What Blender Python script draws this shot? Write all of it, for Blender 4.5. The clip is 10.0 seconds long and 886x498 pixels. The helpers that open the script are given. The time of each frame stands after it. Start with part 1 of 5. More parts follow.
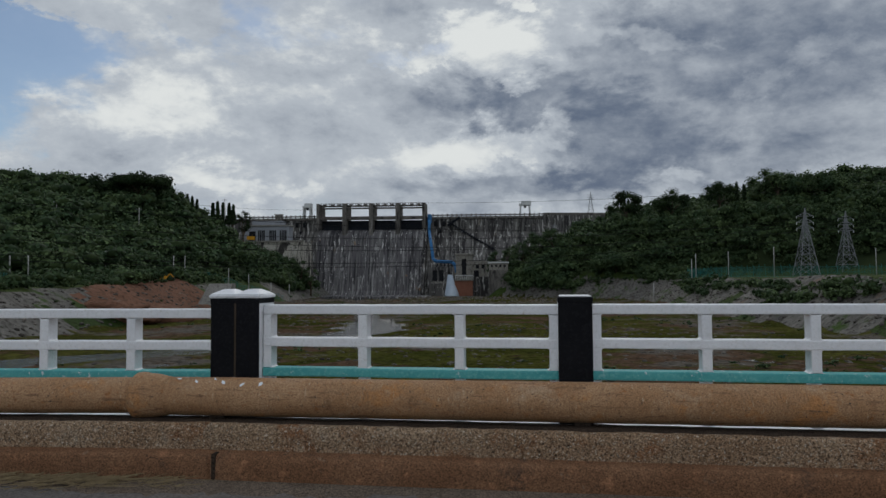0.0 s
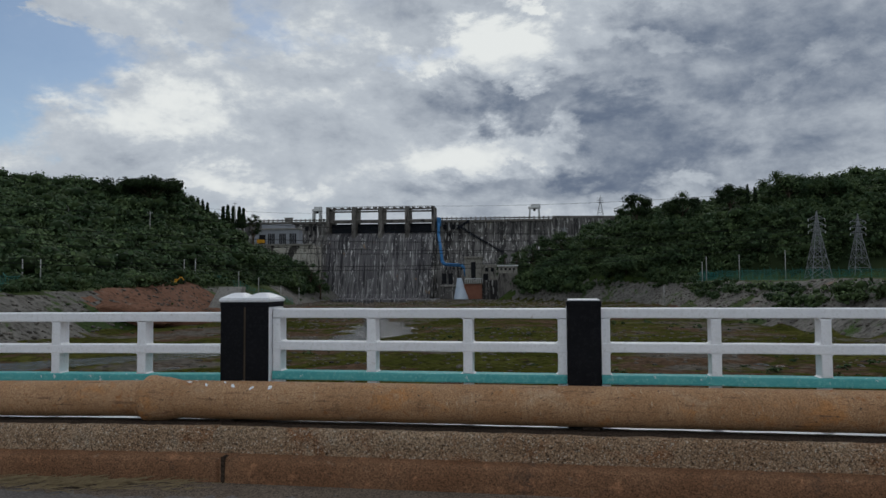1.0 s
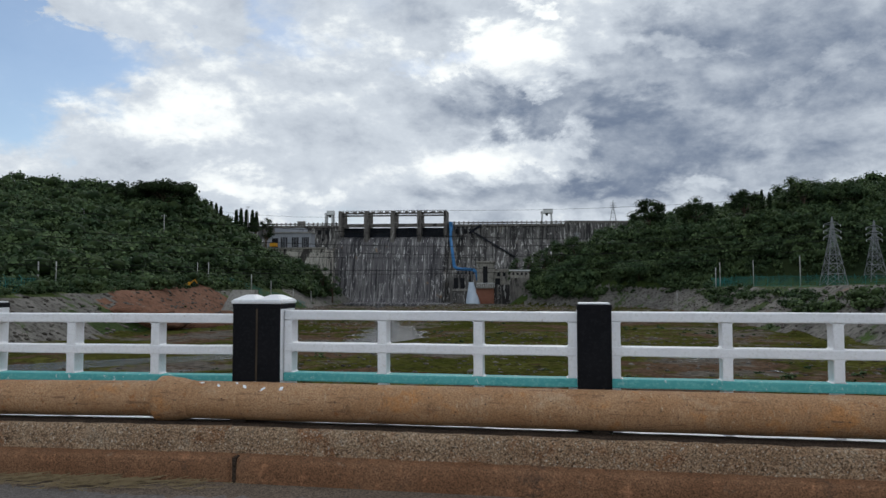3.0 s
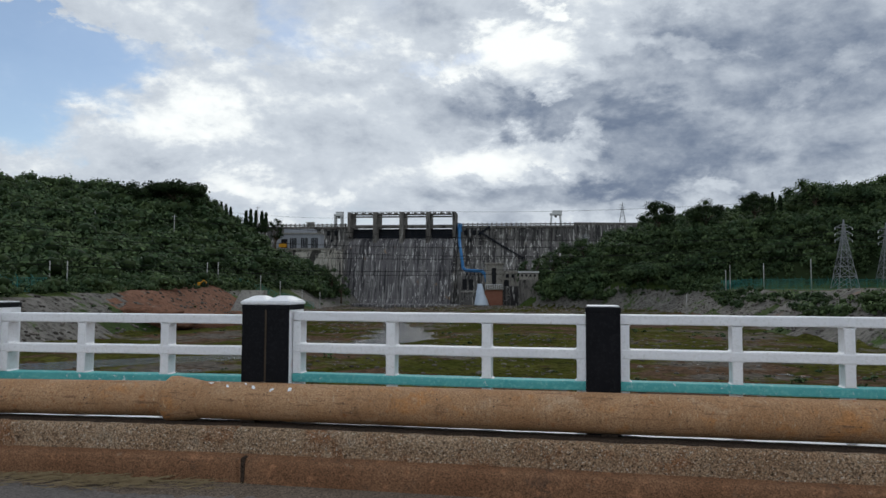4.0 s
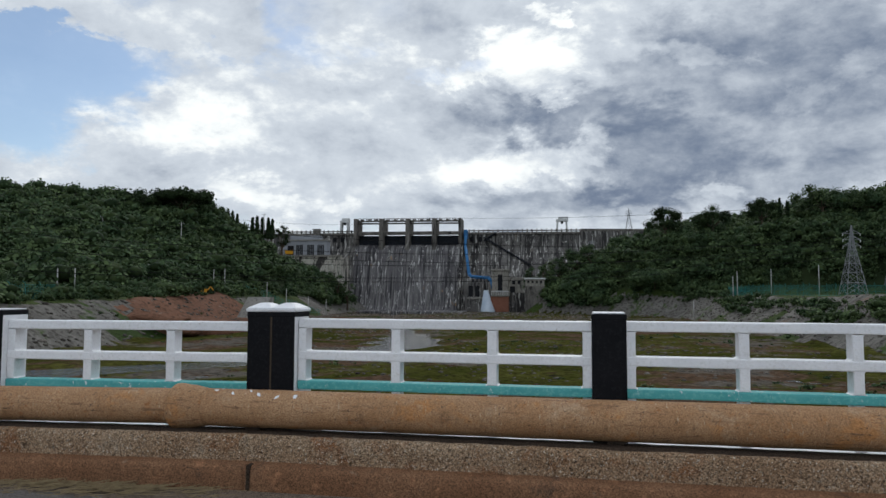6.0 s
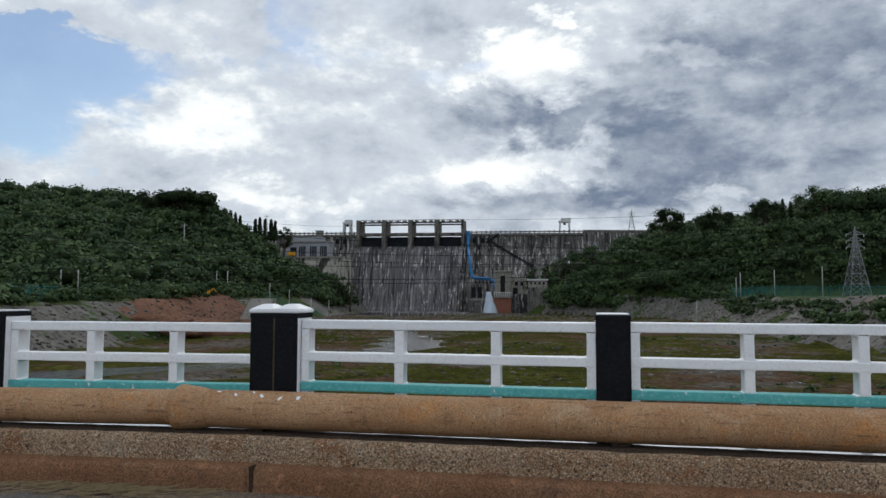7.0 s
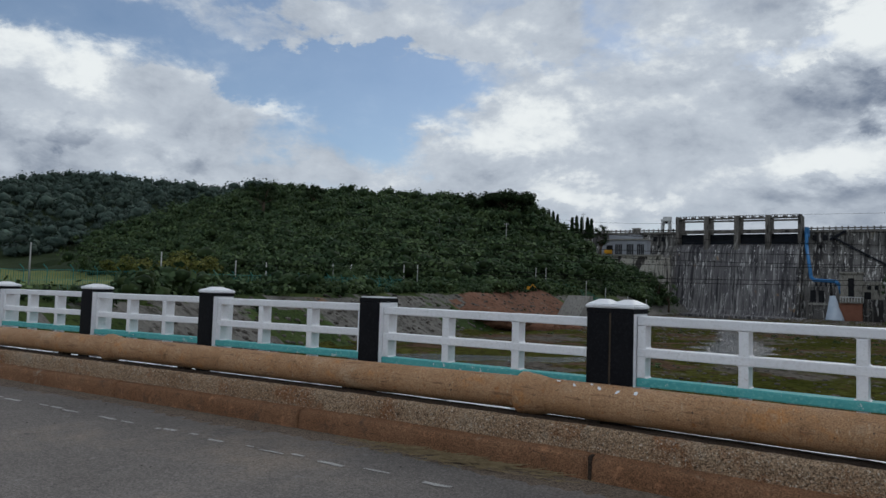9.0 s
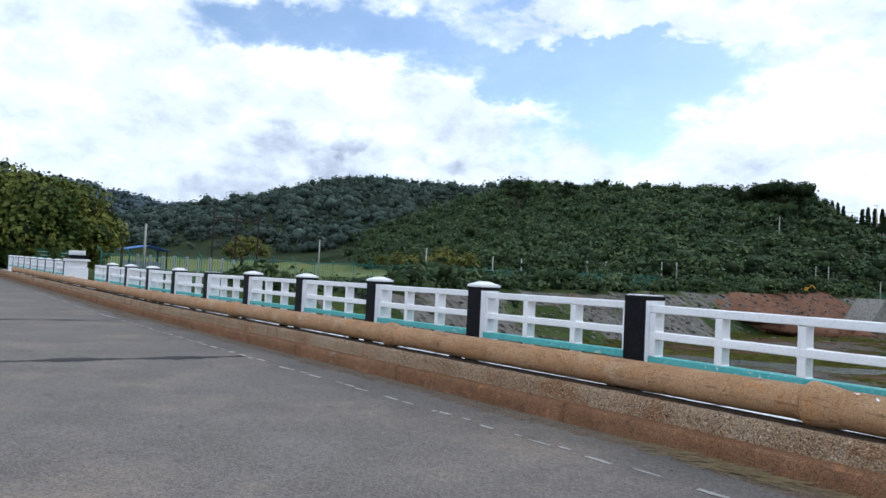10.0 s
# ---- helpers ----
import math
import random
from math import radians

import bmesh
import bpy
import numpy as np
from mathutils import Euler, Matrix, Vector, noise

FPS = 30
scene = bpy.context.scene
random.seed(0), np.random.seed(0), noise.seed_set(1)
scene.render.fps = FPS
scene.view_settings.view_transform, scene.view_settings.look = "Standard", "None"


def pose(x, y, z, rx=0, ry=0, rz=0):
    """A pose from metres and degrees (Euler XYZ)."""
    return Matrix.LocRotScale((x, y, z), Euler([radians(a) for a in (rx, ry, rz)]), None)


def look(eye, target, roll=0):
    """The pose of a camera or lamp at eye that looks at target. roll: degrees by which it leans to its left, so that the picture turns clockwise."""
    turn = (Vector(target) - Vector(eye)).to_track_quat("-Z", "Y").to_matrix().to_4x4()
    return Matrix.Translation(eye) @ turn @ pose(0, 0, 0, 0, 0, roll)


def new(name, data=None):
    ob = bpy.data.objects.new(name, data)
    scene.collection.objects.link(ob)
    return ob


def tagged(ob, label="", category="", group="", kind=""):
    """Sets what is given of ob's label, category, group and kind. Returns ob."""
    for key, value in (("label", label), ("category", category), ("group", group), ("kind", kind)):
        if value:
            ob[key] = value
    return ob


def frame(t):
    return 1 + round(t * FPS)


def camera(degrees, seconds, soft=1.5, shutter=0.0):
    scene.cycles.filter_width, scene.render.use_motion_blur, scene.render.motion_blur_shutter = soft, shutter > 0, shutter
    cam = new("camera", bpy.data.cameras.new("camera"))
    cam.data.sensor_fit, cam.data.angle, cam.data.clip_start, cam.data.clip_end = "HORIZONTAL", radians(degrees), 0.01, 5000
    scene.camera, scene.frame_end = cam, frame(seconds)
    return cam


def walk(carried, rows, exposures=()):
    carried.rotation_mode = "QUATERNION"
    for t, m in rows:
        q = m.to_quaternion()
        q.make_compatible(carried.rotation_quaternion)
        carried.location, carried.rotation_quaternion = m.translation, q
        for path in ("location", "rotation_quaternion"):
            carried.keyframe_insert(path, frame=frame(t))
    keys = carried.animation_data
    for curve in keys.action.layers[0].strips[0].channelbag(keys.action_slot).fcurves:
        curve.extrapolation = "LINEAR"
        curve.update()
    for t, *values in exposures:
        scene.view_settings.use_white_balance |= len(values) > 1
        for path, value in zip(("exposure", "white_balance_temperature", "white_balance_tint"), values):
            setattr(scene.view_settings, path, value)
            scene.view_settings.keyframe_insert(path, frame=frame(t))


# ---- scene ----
cam = camera(63.8, 10.0)
PATH = [
    (0, (-0.503, -0.418, 1.455), (-0.651, 1.575, 1.541), -0.3),
    (0.5, (-0.498, -0.419, 1.46), (-0.651, 1.573, 1.549), -0.3),
    (1, (-0.495, -0.429, 1.461), (-0.669, 1.561, 1.556), -0.3),
    (1.5, (-0.494, -0.442, 1.455), (-0.673, 1.547, 1.558), -0.2),
    (2, (-0.49, -0.445, 1.452), (-0.674, 1.543, 1.559), -0.0),
    (2.5, (-0.484, -0.45, 1.447), (-0.677, 1.538, 1.554), 0.0),
    (4, (-0.483, -0.452, 1.453), (-0.715, 1.532, 1.564), 0.3),
    (4.5, (-0.481, -0.437, 1.447), (-0.716, 1.546, 1.563), 0.4),
    (5, (-0.484, -0.447, 1.452), (-0.724, 1.535, 1.572), 0.4),
    (5.5, (-0.475, -0.452, 1.456), (-0.719, 1.529, 1.581), 0.3),
    (7, (-0.485, -0.429, 1.453), (-0.741, 1.55, 1.586), 0.2),
    (7.5, (-0.492, -0.43, 1.447), (-0.764, 1.547, 1.58), 0.2),
    (8, (-0.521, -0.453, 1.444), (-0.96, 1.494, 1.574), 0.5),
    (8.5, (-0.566, -0.511, 1.437), (-1.305, 1.343, 1.56), 1.1),
    (9, (-0.61, -0.578, 1.429), (-1.681, 1.108, 1.54), 1.9),
    (9.5, (-0.648, -0.633, 1.424), (-1.973, 0.862, 1.521), 2.6),
    (10, (-0.652, -0.701, 1.424), (-2.24, 0.513, 1.495), 2.9),
]
EXPOSURES = [(0, -0.62, 6080, 8), (1, -0.52, 6080, 8), (2, -0.06, 6080, 8), (4, -0.15, 6080, 8), (7.5, -0.08, 6080, 8), (8.5, -0.22, 6020, 8), (9, -0.42, 5950, 8), (9.5, -0.15, 5900, 8), (10, 0.52, 5700, 8)]
walk(cam, [(t, look(eye, target, roll)) for t, eye, target, roll in PATH], EXPOSURES)


# ---- sky and sun ----
def polar(az, el):
    """A direction from degrees east of the y axis and above the horizon."""
    a, e = radians(az), radians(el)
    return Vector((math.sin(a) * math.cos(e), math.cos(a) * math.cos(e), math.sin(e)))


SUN_AZ, SUN_EL = 3.0, 34.0
world = bpy.data.worlds.new("sky")
scene.world = world
world.use_nodes = True
wt = world.node_tree
wt.nodes.clear()


def wnode(kind, **kw):
    n = wt.nodes.new(kind)
    for k, v in kw.items():
        if k == "operation":
            n.operation = v
        elif k == "vals":
            for i, x in v.items():
                n.inputs[i].default_value = x
    return n


def wmath(op, a, b=0.0, c=0.0):
    n = wnode("ShaderNodeMath", operation=op)
    for i, x in enumerate((a, b, c)):
        if isinstance(x, (int, float)):
            n.inputs[i].default_value = x
        else:
            wt.links.new(x, n.inputs[i])
    return n.outputs[0]


def wsmooth(x, lo, hi, out0=0.0, out1=1.0):
    n = wt.nodes.new("ShaderNodeMapRange")
    n.interpolation_type = "SMOOTHSTEP"
    for i, v in ((1, lo), (2, hi), (3, out0), (4, out1)):
        n.inputs[i].default_value = v
    wt.links.new(x, n.inputs[0])
    return n.outputs[0]


def wmix(f, a, b):
    n = wt.nodes.new("ShaderNodeMix")
    n.data_type = "RGBA"
    for sock, v in ((n.inputs[0], f), (n.inputs[6], a), (n.inputs[7], b)):
        if isinstance(v, tuple):
            sock.default_value = (*v, 1)
        else:
            wt.links.new(v, sock)
    return n.outputs[2]


wtc = wt.nodes.new("ShaderNodeTexCoord")
wdir = wtc.outputs["Generated"]
wsep = wt.nodes.new("ShaderNodeSeparateXYZ")
wt.links.new(wdir, wsep.inputs[0])
wcomb = wnode("ShaderNodeVectorMath", operation="MULTIPLY")
wt.links.new(wdir, wcomb.inputs[0])
wcomb.inputs[1].default_value = (1.0, 1.0, 1.75)


def wnoise(scale, detail, rough, distortion, shift, colour=False):
    mp = wt.nodes.new("ShaderNodeMapping")
    mp.inputs[1].default_value = shift
    wt.links.new(wcomb.outputs[0], mp.inputs[0])
    n = wt.nodes.new("ShaderNodeTexNoise")
    n.inputs["Scale"].default_value, n.inputs["Detail"].default_value = scale, detail
    n.inputs["Roughness"].default_value, n.inputs["Distortion"].default_value = rough, distortion
    wt.links.new(mp.outputs[0], n.inputs["Vector"])
    return n.outputs[1 if colour else 0]


def wsum(terms):
    s = terms[0]
    for x in terms[1:]:
        s = wmath("ADD", s, x)
    return s


# bearing and height of a direction in degrees, frayed so that cloud masses get billowing edges
fray = wt.nodes.new("ShaderNodeSeparateColor")
wt.links.new(wnoise(7.0, 9, 0.62, 0.2, (3.3, 1.7, 0.4), True), fray.inputs[0])
az_w = wsum([wmath("MULTIPLY", wmath("ARCTAN2", wsep.outputs[0], wsep.outputs[1]), 57.296), wmath("MULTIPLY_ADD", fray.outputs[0], 22.0, -11.0)])
el_w = wsum([wmath("MULTIPLY", wmath("ARCSINE", wsep.outputs[2]), 57.296), wmath("MULTIPLY_ADD", fray.outputs[1], 12.0, -6.0)])


def wmass(az, el, ra, re, weight):
    """A mass of cloud or clear sky about a bearing and height, soft towards its rim."""
    u = wmath("MULTIPLY_ADD", az_w, 1 / ra, -az / ra)
    v = wmath("MULTIPLY_ADD", el_w, 1 / re, -el / re)
    q = wmath("MULTIPLY_ADD", u, u, wmath("MULTIPLY", v, v))
    return wsmooth(q, 0.0, 2.2, weight, 0.0)


# (bearing, height, half width, half height, weight): cover against clear sky, sunlit and shaded parts
VEILS = [(-62.3, 17.6, 9.9, 3.5, -0.62), (-48.4, 17.1, 9.4, 3.5, -0.62), (-40.4, 13.7, 12.4, 3.7, -0.58), (-66.4, 18.7, 7.4, 2.0, -0.5), (-31.0, 17.5, 6.4, 1.7, -0.4),
    (-50.8, 19.4, 4.0, 1.2, 0.5), (-41.1, 19.0, 4.5, 0.9, 0.45), (-29.8, 19.9, 8.4, 1.6, 0.5), (-61.2, 12.8, 12.9, 4.5, 0.55), (-49.5, 12.9, 7.9, 1.6, 0.6),
    (-72.1, 12.4, 9.4, 8.4, 0.5), (-55.5, 8.9, 12.9, 2.5, 0.5), (-23.5, 12.5, 9.4, 7.4, 0.5), (-32.0, 9.2, 13.4, 2.2, 0.35), (-36.5, 14.3, 4.9, 4.5, -0.22),
    (-31.9, 17.6, 4.0, 2.2, -0.18), (-19.6, 19.6, 4.9, 2.2, -0.55), (-6.7, 17.3, 3.5, 0.9, -0.5), (-34.5, 19.2, 12.4, 1.2, 0.5), (8.7, 14.3, 25.7, 11.4, 0.5)]
GLOWS = [(-0.4, 17.3, 4.7, 2.5, 0.55), (6.6, 18.3, 4.2, 2.2, 0.42), (-14.0, 19.3, 3.2, 2.5, 0.3), (2.1, 21.9, 2.0, 1.1, 0.5), (-1.6, 9.8, 7.4, 1.6, 0.34),
    (3.6, 11.5, 2.5, 1.0, 0.42), (1.4, 14.6, 1.8, 0.7, 0.42), (-21.5, 15.9, 5.9, 2.2, 0.16), (-26.4, 12.0, 5.4, 2.5, 0.2), (-23.2, 7.3, 3.2, 1.2, 0.3),
    (-16.6, 7.0, 2.2, 1.0, 0.25), (14.5, 7.5, 1.5, 0.7, 0.35), (21.8, 14.8, 2.2, 1.1, 0.25), (13.2, 17.7, 2.7, 0.9, 0.28), (-62.0, 15.4, 5.4, 1.7, 0.35),
    (-45.0, 13.6, 4.0, 0.9, 0.3), (-27.3, 12.1, 5.4, 3.0, 0.18)]
GLOOMS = [(8.9, 10.2, 5.9, 2.6, -0.5), (4.3, 13.2, 6.4, 1.7, -0.42), (-3.4, 13.7, 4.9, 1.8, -0.34), (15.4, 13.4, 13.4, 6.9, -0.34), (23.5, 17.6, 10.9, 4.9, -0.38),
    (10.5, 19.7, 4.0, 1.7, -0.34), (25.0, 10.5, 5.9, 4.0, -0.2), (2.0, 7.0, 9.4, 1.5, -0.42), (-28.5, 9.3, 3.0, 1.6, -0.2), (-11.7, 16.2, 4.0, 1.5, -0.18),
    (-6.7, 21.3, 6.4, 2.2, -0.2), (16.9, 8.3, 10.9, 1.5, -0.2), (-59.8, 10.5, 2.0, 0.9, -0.4), (-64.4, 9.1, 3.7, 1.7, -0.38), (-52.6, 8.5, 2.2, 0.8, -0.3),
    (-70.7, 5.8, 8.4, 1.7, -0.2)]
billow = wnoise(5.2, 12, 0.60, 0.3, (0.3, 0.2, 0.0))
billow_up = wnoise(5.2, 12, 0.60, 0.3, (0.315, 0.2, 0.05))
fine = wnoise(15.0, 9, 0.62, 0.2, (2.1, 5.2, 0.7))
fine_up = wnoise(15.0, 9, 0.62, 0.2, (2.14, 5.2, 0.83))
puff = wsum([wmath("MULTIPLY_ADD", billow, 1.5, -0.75), wmath("MULTIPLY_ADD", fine, 0.7, -0.35)])
cover = wsum([puff] + [wmass(*m) for m in VEILS])
dens = wsmooth(cover, -0.66, 0.26, 0.12, 1.0)
# tops face the light, undersides fall into shade
relief = wsum([wmath("MULTIPLY", wmath("SUBTRACT", billow, billow_up), 1.15), wmath("MULTIPLY", wmath("SUBTRACT", fine, fine_up), 0.72)])
light = wsum([relief, wmath("MULTIPLY_ADD", puff, 0.34, 0.56)] + [wmass(*m) for m in GLOWS + GLOOMS])
shade = wsmooth(light, -0.55, 0.78)
burn = wsmooth(light, 0.60, 1.12)
grey = wmix(burn, wmix(shade, (0.185, 0.225, 0.305), (0.73, 0.755, 0.785)), (1.16, 1.14, 1.07))
skytex = wt.nodes.new("ShaderNodeTexSky")
skytex.sky_type = "NISHITA"
skytex.sun_disc = False
skytex.sun_elevation, skytex.sun_rotation = radians(SUN_EL), radians(SUN_AZ)
skytex.altitude, skytex.air_density, skytex.dust_density = 300, 1.0, 0.6
skyscale = wnode("ShaderNodeVectorMath", operation="SCALE")
wt.links.new(skytex.outputs[0], skyscale.inputs[0])
skyscale.inputs[3].default_value = 0.108
back = wsmooth(wsep.outputs[1], -0.6, 0.3, 1.36, 1.0)
cl = wnode("ShaderNodeVectorMath", operation="SCALE")
wt.links.new(grey, cl.inputs[0])
wt.links.new(back, cl.inputs[3])
wbg = wt.nodes.new("ShaderNodeBackground")
wt.links.new(wmix(dens, skyscale.outputs[0], cl.outputs[0]), wbg.inputs[0])
wout = wt.nodes.new("ShaderNodeOutputWorld")
wt.links.new(wbg.outputs[0], wout.inputs[0])

sun_data = bpy.data.lights.new("sun", "SUN")
sun_data.energy, sun_data.angle, sun_data.color = 1.1, radians(20), (1.0, 0.94, 0.86)
sun = new("sun", sun_data)
sun.matrix_world = look(polar(SUN_AZ, SUN_EL) * 200, (0, 0, 0))


# ---- materials ----
def material(name, colors, scale=4.0, rough=0.8, bump=0.3, fine=40.0, stretch=(1, 1, 1), spots=None, metal=0.0, islands=0.0, bump_dist=0.01, contrast=0.25, spec=0.06, grains=None):
    """Two colours mixed by broad noise, a third speckled by fine noise, and bump. spots: (colour, scale, from, to[, stretch]).
    grains: (scale, spread) of separate light and dark grains."""
    m = bpy.data.materials.new(name)
    m.use_nodes = True
    nt = m.node_tree
    bs = nt.nodes["Principled BSDF"]
    tc = nt.nodes.new("ShaderNodeTexCoord")
    oi = nt.nodes.new("ShaderNodeObjectInfo")
    off = nt.nodes.new("ShaderNodeVectorMath")
    off.operation = "MULTIPLY_ADD"
    nt.links.new(oi.outputs["Random"], off.inputs[0])
    off.inputs[1].default_value = (37.0, 61.0, 13.0)
    nt.links.new(tc.outputs["Object"], off.inputs[2])
    mp = nt.nodes.new("ShaderNodeMapping")
    mp.inputs["Scale"].default_value = stretch
    nt.links.new(off.outputs[0], mp.inputs[0])

    def nz(s, detail, rg=0.6, own=None):
        n = nt.nodes.new("ShaderNodeTexNoise")
        n.inputs["Scale"].default_value, n.inputs["Detail"].default_value, n.inputs["Roughness"].default_value = s, detail, rg
        src = mp
        if own:
            src = nt.nodes.new("ShaderNodeMapping")
            src.inputs["Scale"].default_value = own
            nt.links.new(off.outputs[0], src.inputs[0])
        nt.links.new(src.outputs[0], n.inputs["Vector"])
        return n.outputs[0]

    def step(x, lo, hi):
        n = nt.nodes.new("ShaderNodeMapRange")
        n.interpolation_type = "SMOOTHSTEP"
        n.inputs[1].default_value, n.inputs[2].default_value = lo, hi
        nt.links.new(x, n.inputs[0])
        return n.outputs[0]

    def mix(f, a, b):
        n = nt.nodes.new("ShaderNodeMix")
        n.data_type = "RGBA"
        nt.links.new(f, n.inputs[0])
        for sock, v in ((n.inputs[6], a), (n.inputs[7], b)):
            if isinstance(v, tuple):
                sock.default_value = (*v, 1)
            else:
                nt.links.new(v, sock)
        return n.outputs[2]

    big, small = nz(scale, 6), nz(fine, 4)
    col = mix(step(big, 0.5 - contrast, 0.5 + contrast), colors[0], colors[1])
    if len(colors) > 2:
        col = mix(step(small, 0.48, 0.68), col, colors[2])
    if spots:
        for c, s, lo, hi, *own in spots:
            col = mix(step(nz(s, 8, 0.7, *own), lo, hi), col, c)
    if grains:
        vo = nt.nodes.new("ShaderNodeTexVoronoi")
        vo.inputs["Scale"].default_value = grains[0]
        nt.links.new(off.outputs[0], vo.inputs["Vector"])
        sc = nt.nodes.new("ShaderNodeSeparateColor")
        nt.links.new(vo.outputs["Color"], sc.inputs[0])
        gr = nt.nodes.new("ShaderNodeMapRange")
        gr.inputs[3].default_value, gr.inputs[4].default_value = 1 - grains[1], 1 + grains[1]
        nt.links.new(sc.outputs[0], gr.inputs[0])
        gv = nt.nodes.new("ShaderNodeVectorMath")
        gv.operation = "SCALE"
        nt.links.new(col, gv.inputs[0])
        nt.links.new(gr.outputs[0], gv.inputs[3])
        col = gv.outputs[0]
    if islands:
        ge = nt.nodes.new("ShaderNodeNewGeometry")
        hs = nt.nodes.new("ShaderNodeHueSaturation")
        mr = nt.nodes.new("ShaderNodeMapRange")
        mr.inputs[3].default_value, mr.inputs[4].default_value = 1 - islands, 1 + islands
        nt.links.new(ge.outputs["Random Per Island"], mr.inputs[0])
        nt.links.new(mr.outputs[0], hs.inputs["Value"])
        nt.links.new(col, hs.inputs["Color"])
        col = hs.outputs[0]
    nt.links.new(col, bs.inputs["Base Color"])
    rr = nt.nodes.new("ShaderNodeMapRange")
    rr.inputs[3].default_value, rr.inputs[4].default_value = max(rough - 0.12, 0.02), min(rough + 0.12, 1)
    nt.links.new(small, rr.inputs[0])
    nt.links.new(rr.outputs[0], bs.inputs["Roughness"])
    bs.inputs["Metallic"].default_value = metal
    bs.inputs["Specular IOR Level"].default_value = spec
    if bump:
        bp = nt.nodes.new("ShaderNodeBump")
        bp.inputs["Strength"].default_value, bp.inputs["Distance"].default_value = bump, bump_dist
        nt.links.new(small, bp.inputs["Height"])
        nt.links.new(bp.outputs[0], bs.inputs["Normal"])
    return m


WHITE = material("white_paint", [(0.76, 0.76, 0.78), (0.84, 0.84, 0.85), (0.72, 0.72, 0.72)], 5, 0.55, 0.6, 45, bump_dist=0.006, spots=[((0.55, 0.52, 0.47), 9, 0.64, 0.74), ((0.40, 0.37, 0.33), 38, 0.71, 0.75), ((0.42, 0.36, 0.28), 7, 0.66, 0.74, (2.5, 2.5, 0.4))], spec=0.25)
BLACK = material("black_paint", [(0.005, 0.0055, 0.007), (0.009, 0.009, 0.011), (0.013, 0.013, 0.015)], 5, 0.6, 0.5, 40, bump_dist=0.006, spots=[((0.03, 0.03, 0.033), 6, 0.64, 0.74), ((0.40, 0.40, 0.40), 17, 0.72, 0.75), ((0.13, 0.065, 0.04), 22, 0.73, 0.76)], spec=0.10)
TEAL = material("teal_paint", [(0.085, 0.34, 0.34), (0.12, 0.41, 0.40), (0.17, 0.46, 0.44)], 7, 0.55, 0.4, 40, bump_dist=0.006, spots=[((0.62, 0.68, 0.68), 16, 0.62, 0.66), ((0.45, 0.58, 0.58), 5, 0.62, 0.70), ((0.20, 0.2, 0.18), 10, 0.68, 0.74), ((0.75, 0.76, 0.75), 34, 0.68, 0.71)])
PIPE = material("rusty_pipe", [(0.34, 0.185, 0.088), (0.45, 0.275, 0.15), (0.24, 0.12, 0.055)], 3.2, 0.7, 0.5, 150, bump_dist=0.004, contrast=0.22, stretch=(0.8, 1, 1), spec=0.2, grains=(140, 0.26),
                spots=[((0.47, 0.34, 0.22), 2.6, 0.52, 0.74), ((0.42, 0.20, 0.075), 4.0, 0.54, 0.66), ((0.24, 0.135, 0.07), 5, 0.54, 0.72, (6.0, 1.2, 1.2)), ((0.50, 0.37, 0.24), 13, 0.60, 0.68, (4.0, 1.0, 1.0)),
                       ((0.22, 0.12, 0.065), 9, 0.56, 0.64, (0.35, 3.0, 3.0)), ((0.07, 0.05, 0.042), 40, 0.615, 0.65), ((0.30, 0.13, 0.05), 18, 0.58, 0.66), ((0.13, 0.07, 0.035), 3.5, 0.62, 0.72), ((0.68, 0.64, 0.58), 24, 0.70, 0.73)])
KERB = material("rough_kerb_concrete", [(0.27, 0.165, 0.095), (0.40, 0.285, 0.185), (0.10, 0.062, 0.038)], 1.6, 0.9, 1.0, 70, bump_dist=0.02, grains=(120, 0.55),
                spots=[((0.24, 0.115, 0.055), 1.5, 0.52, 0.66), ((0.34, 0.265, 0.19), 3.2, 0.56, 0.70), ((0.52, 0.45, 0.36), 60, 0.56, 0.62), ((0.035, 0.024, 0.017), 44, 0.60, 0.64), ((0.07, 0.045, 0.03), 4.5, 0.62, 0.74), ((0.02, 0.015, 0.012), 13, 0.70, 0.73)])
KERB_LOW = material("smooth_kerb_render", [(0.175, 0.088, 0.046), (0.24, 0.130, 0.072), (0.105, 0.055, 0.031)], 2.0, 0.85, 0.7, 90, bump_dist=0.008, grains=(120, 0.34),
                    spots=[((0.10, 0.062, 0.042), 3, 0.54, 0.70), ((0.27, 0.205, 0.15), 3.3, 0.60, 0.72), ((0.30, 0.15, 0.08), 7, 0.56, 0.66), ((0.05, 0.034, 0.025), 9, 0.62, 0.70, (0.4, 1, 2.5)), ((0.40, 0.34, 0.28), 30, 0.68, 0.72)])
ASPHALT = material("asphalt", [(0.128, 0.113, 0.101), (0.168, 0.150, 0.136), (0.21, 0.19, 0.173)], 0.9, 0.75, 0.6, 90, bump_dist=0.008, grains=(75, 0.30),
                   spots=[((0.215, 0.178, 0.145), 0.45, 0.50, 0.70), ((0.095, 0.085, 0.078), 2.4, 0.58, 0.76), ((0.10, 0.09, 0.082), 1.6, 0.60, 0.78, (0.25, 2.5, 1)), ((0.34, 0.32, 0.30), 14, 0.68, 0.72), ((0.055, 0.05, 0.047), 24, 0.65, 0.69), ((0.20, 0.185, 0.17), 5, 0.60, 0.68)])
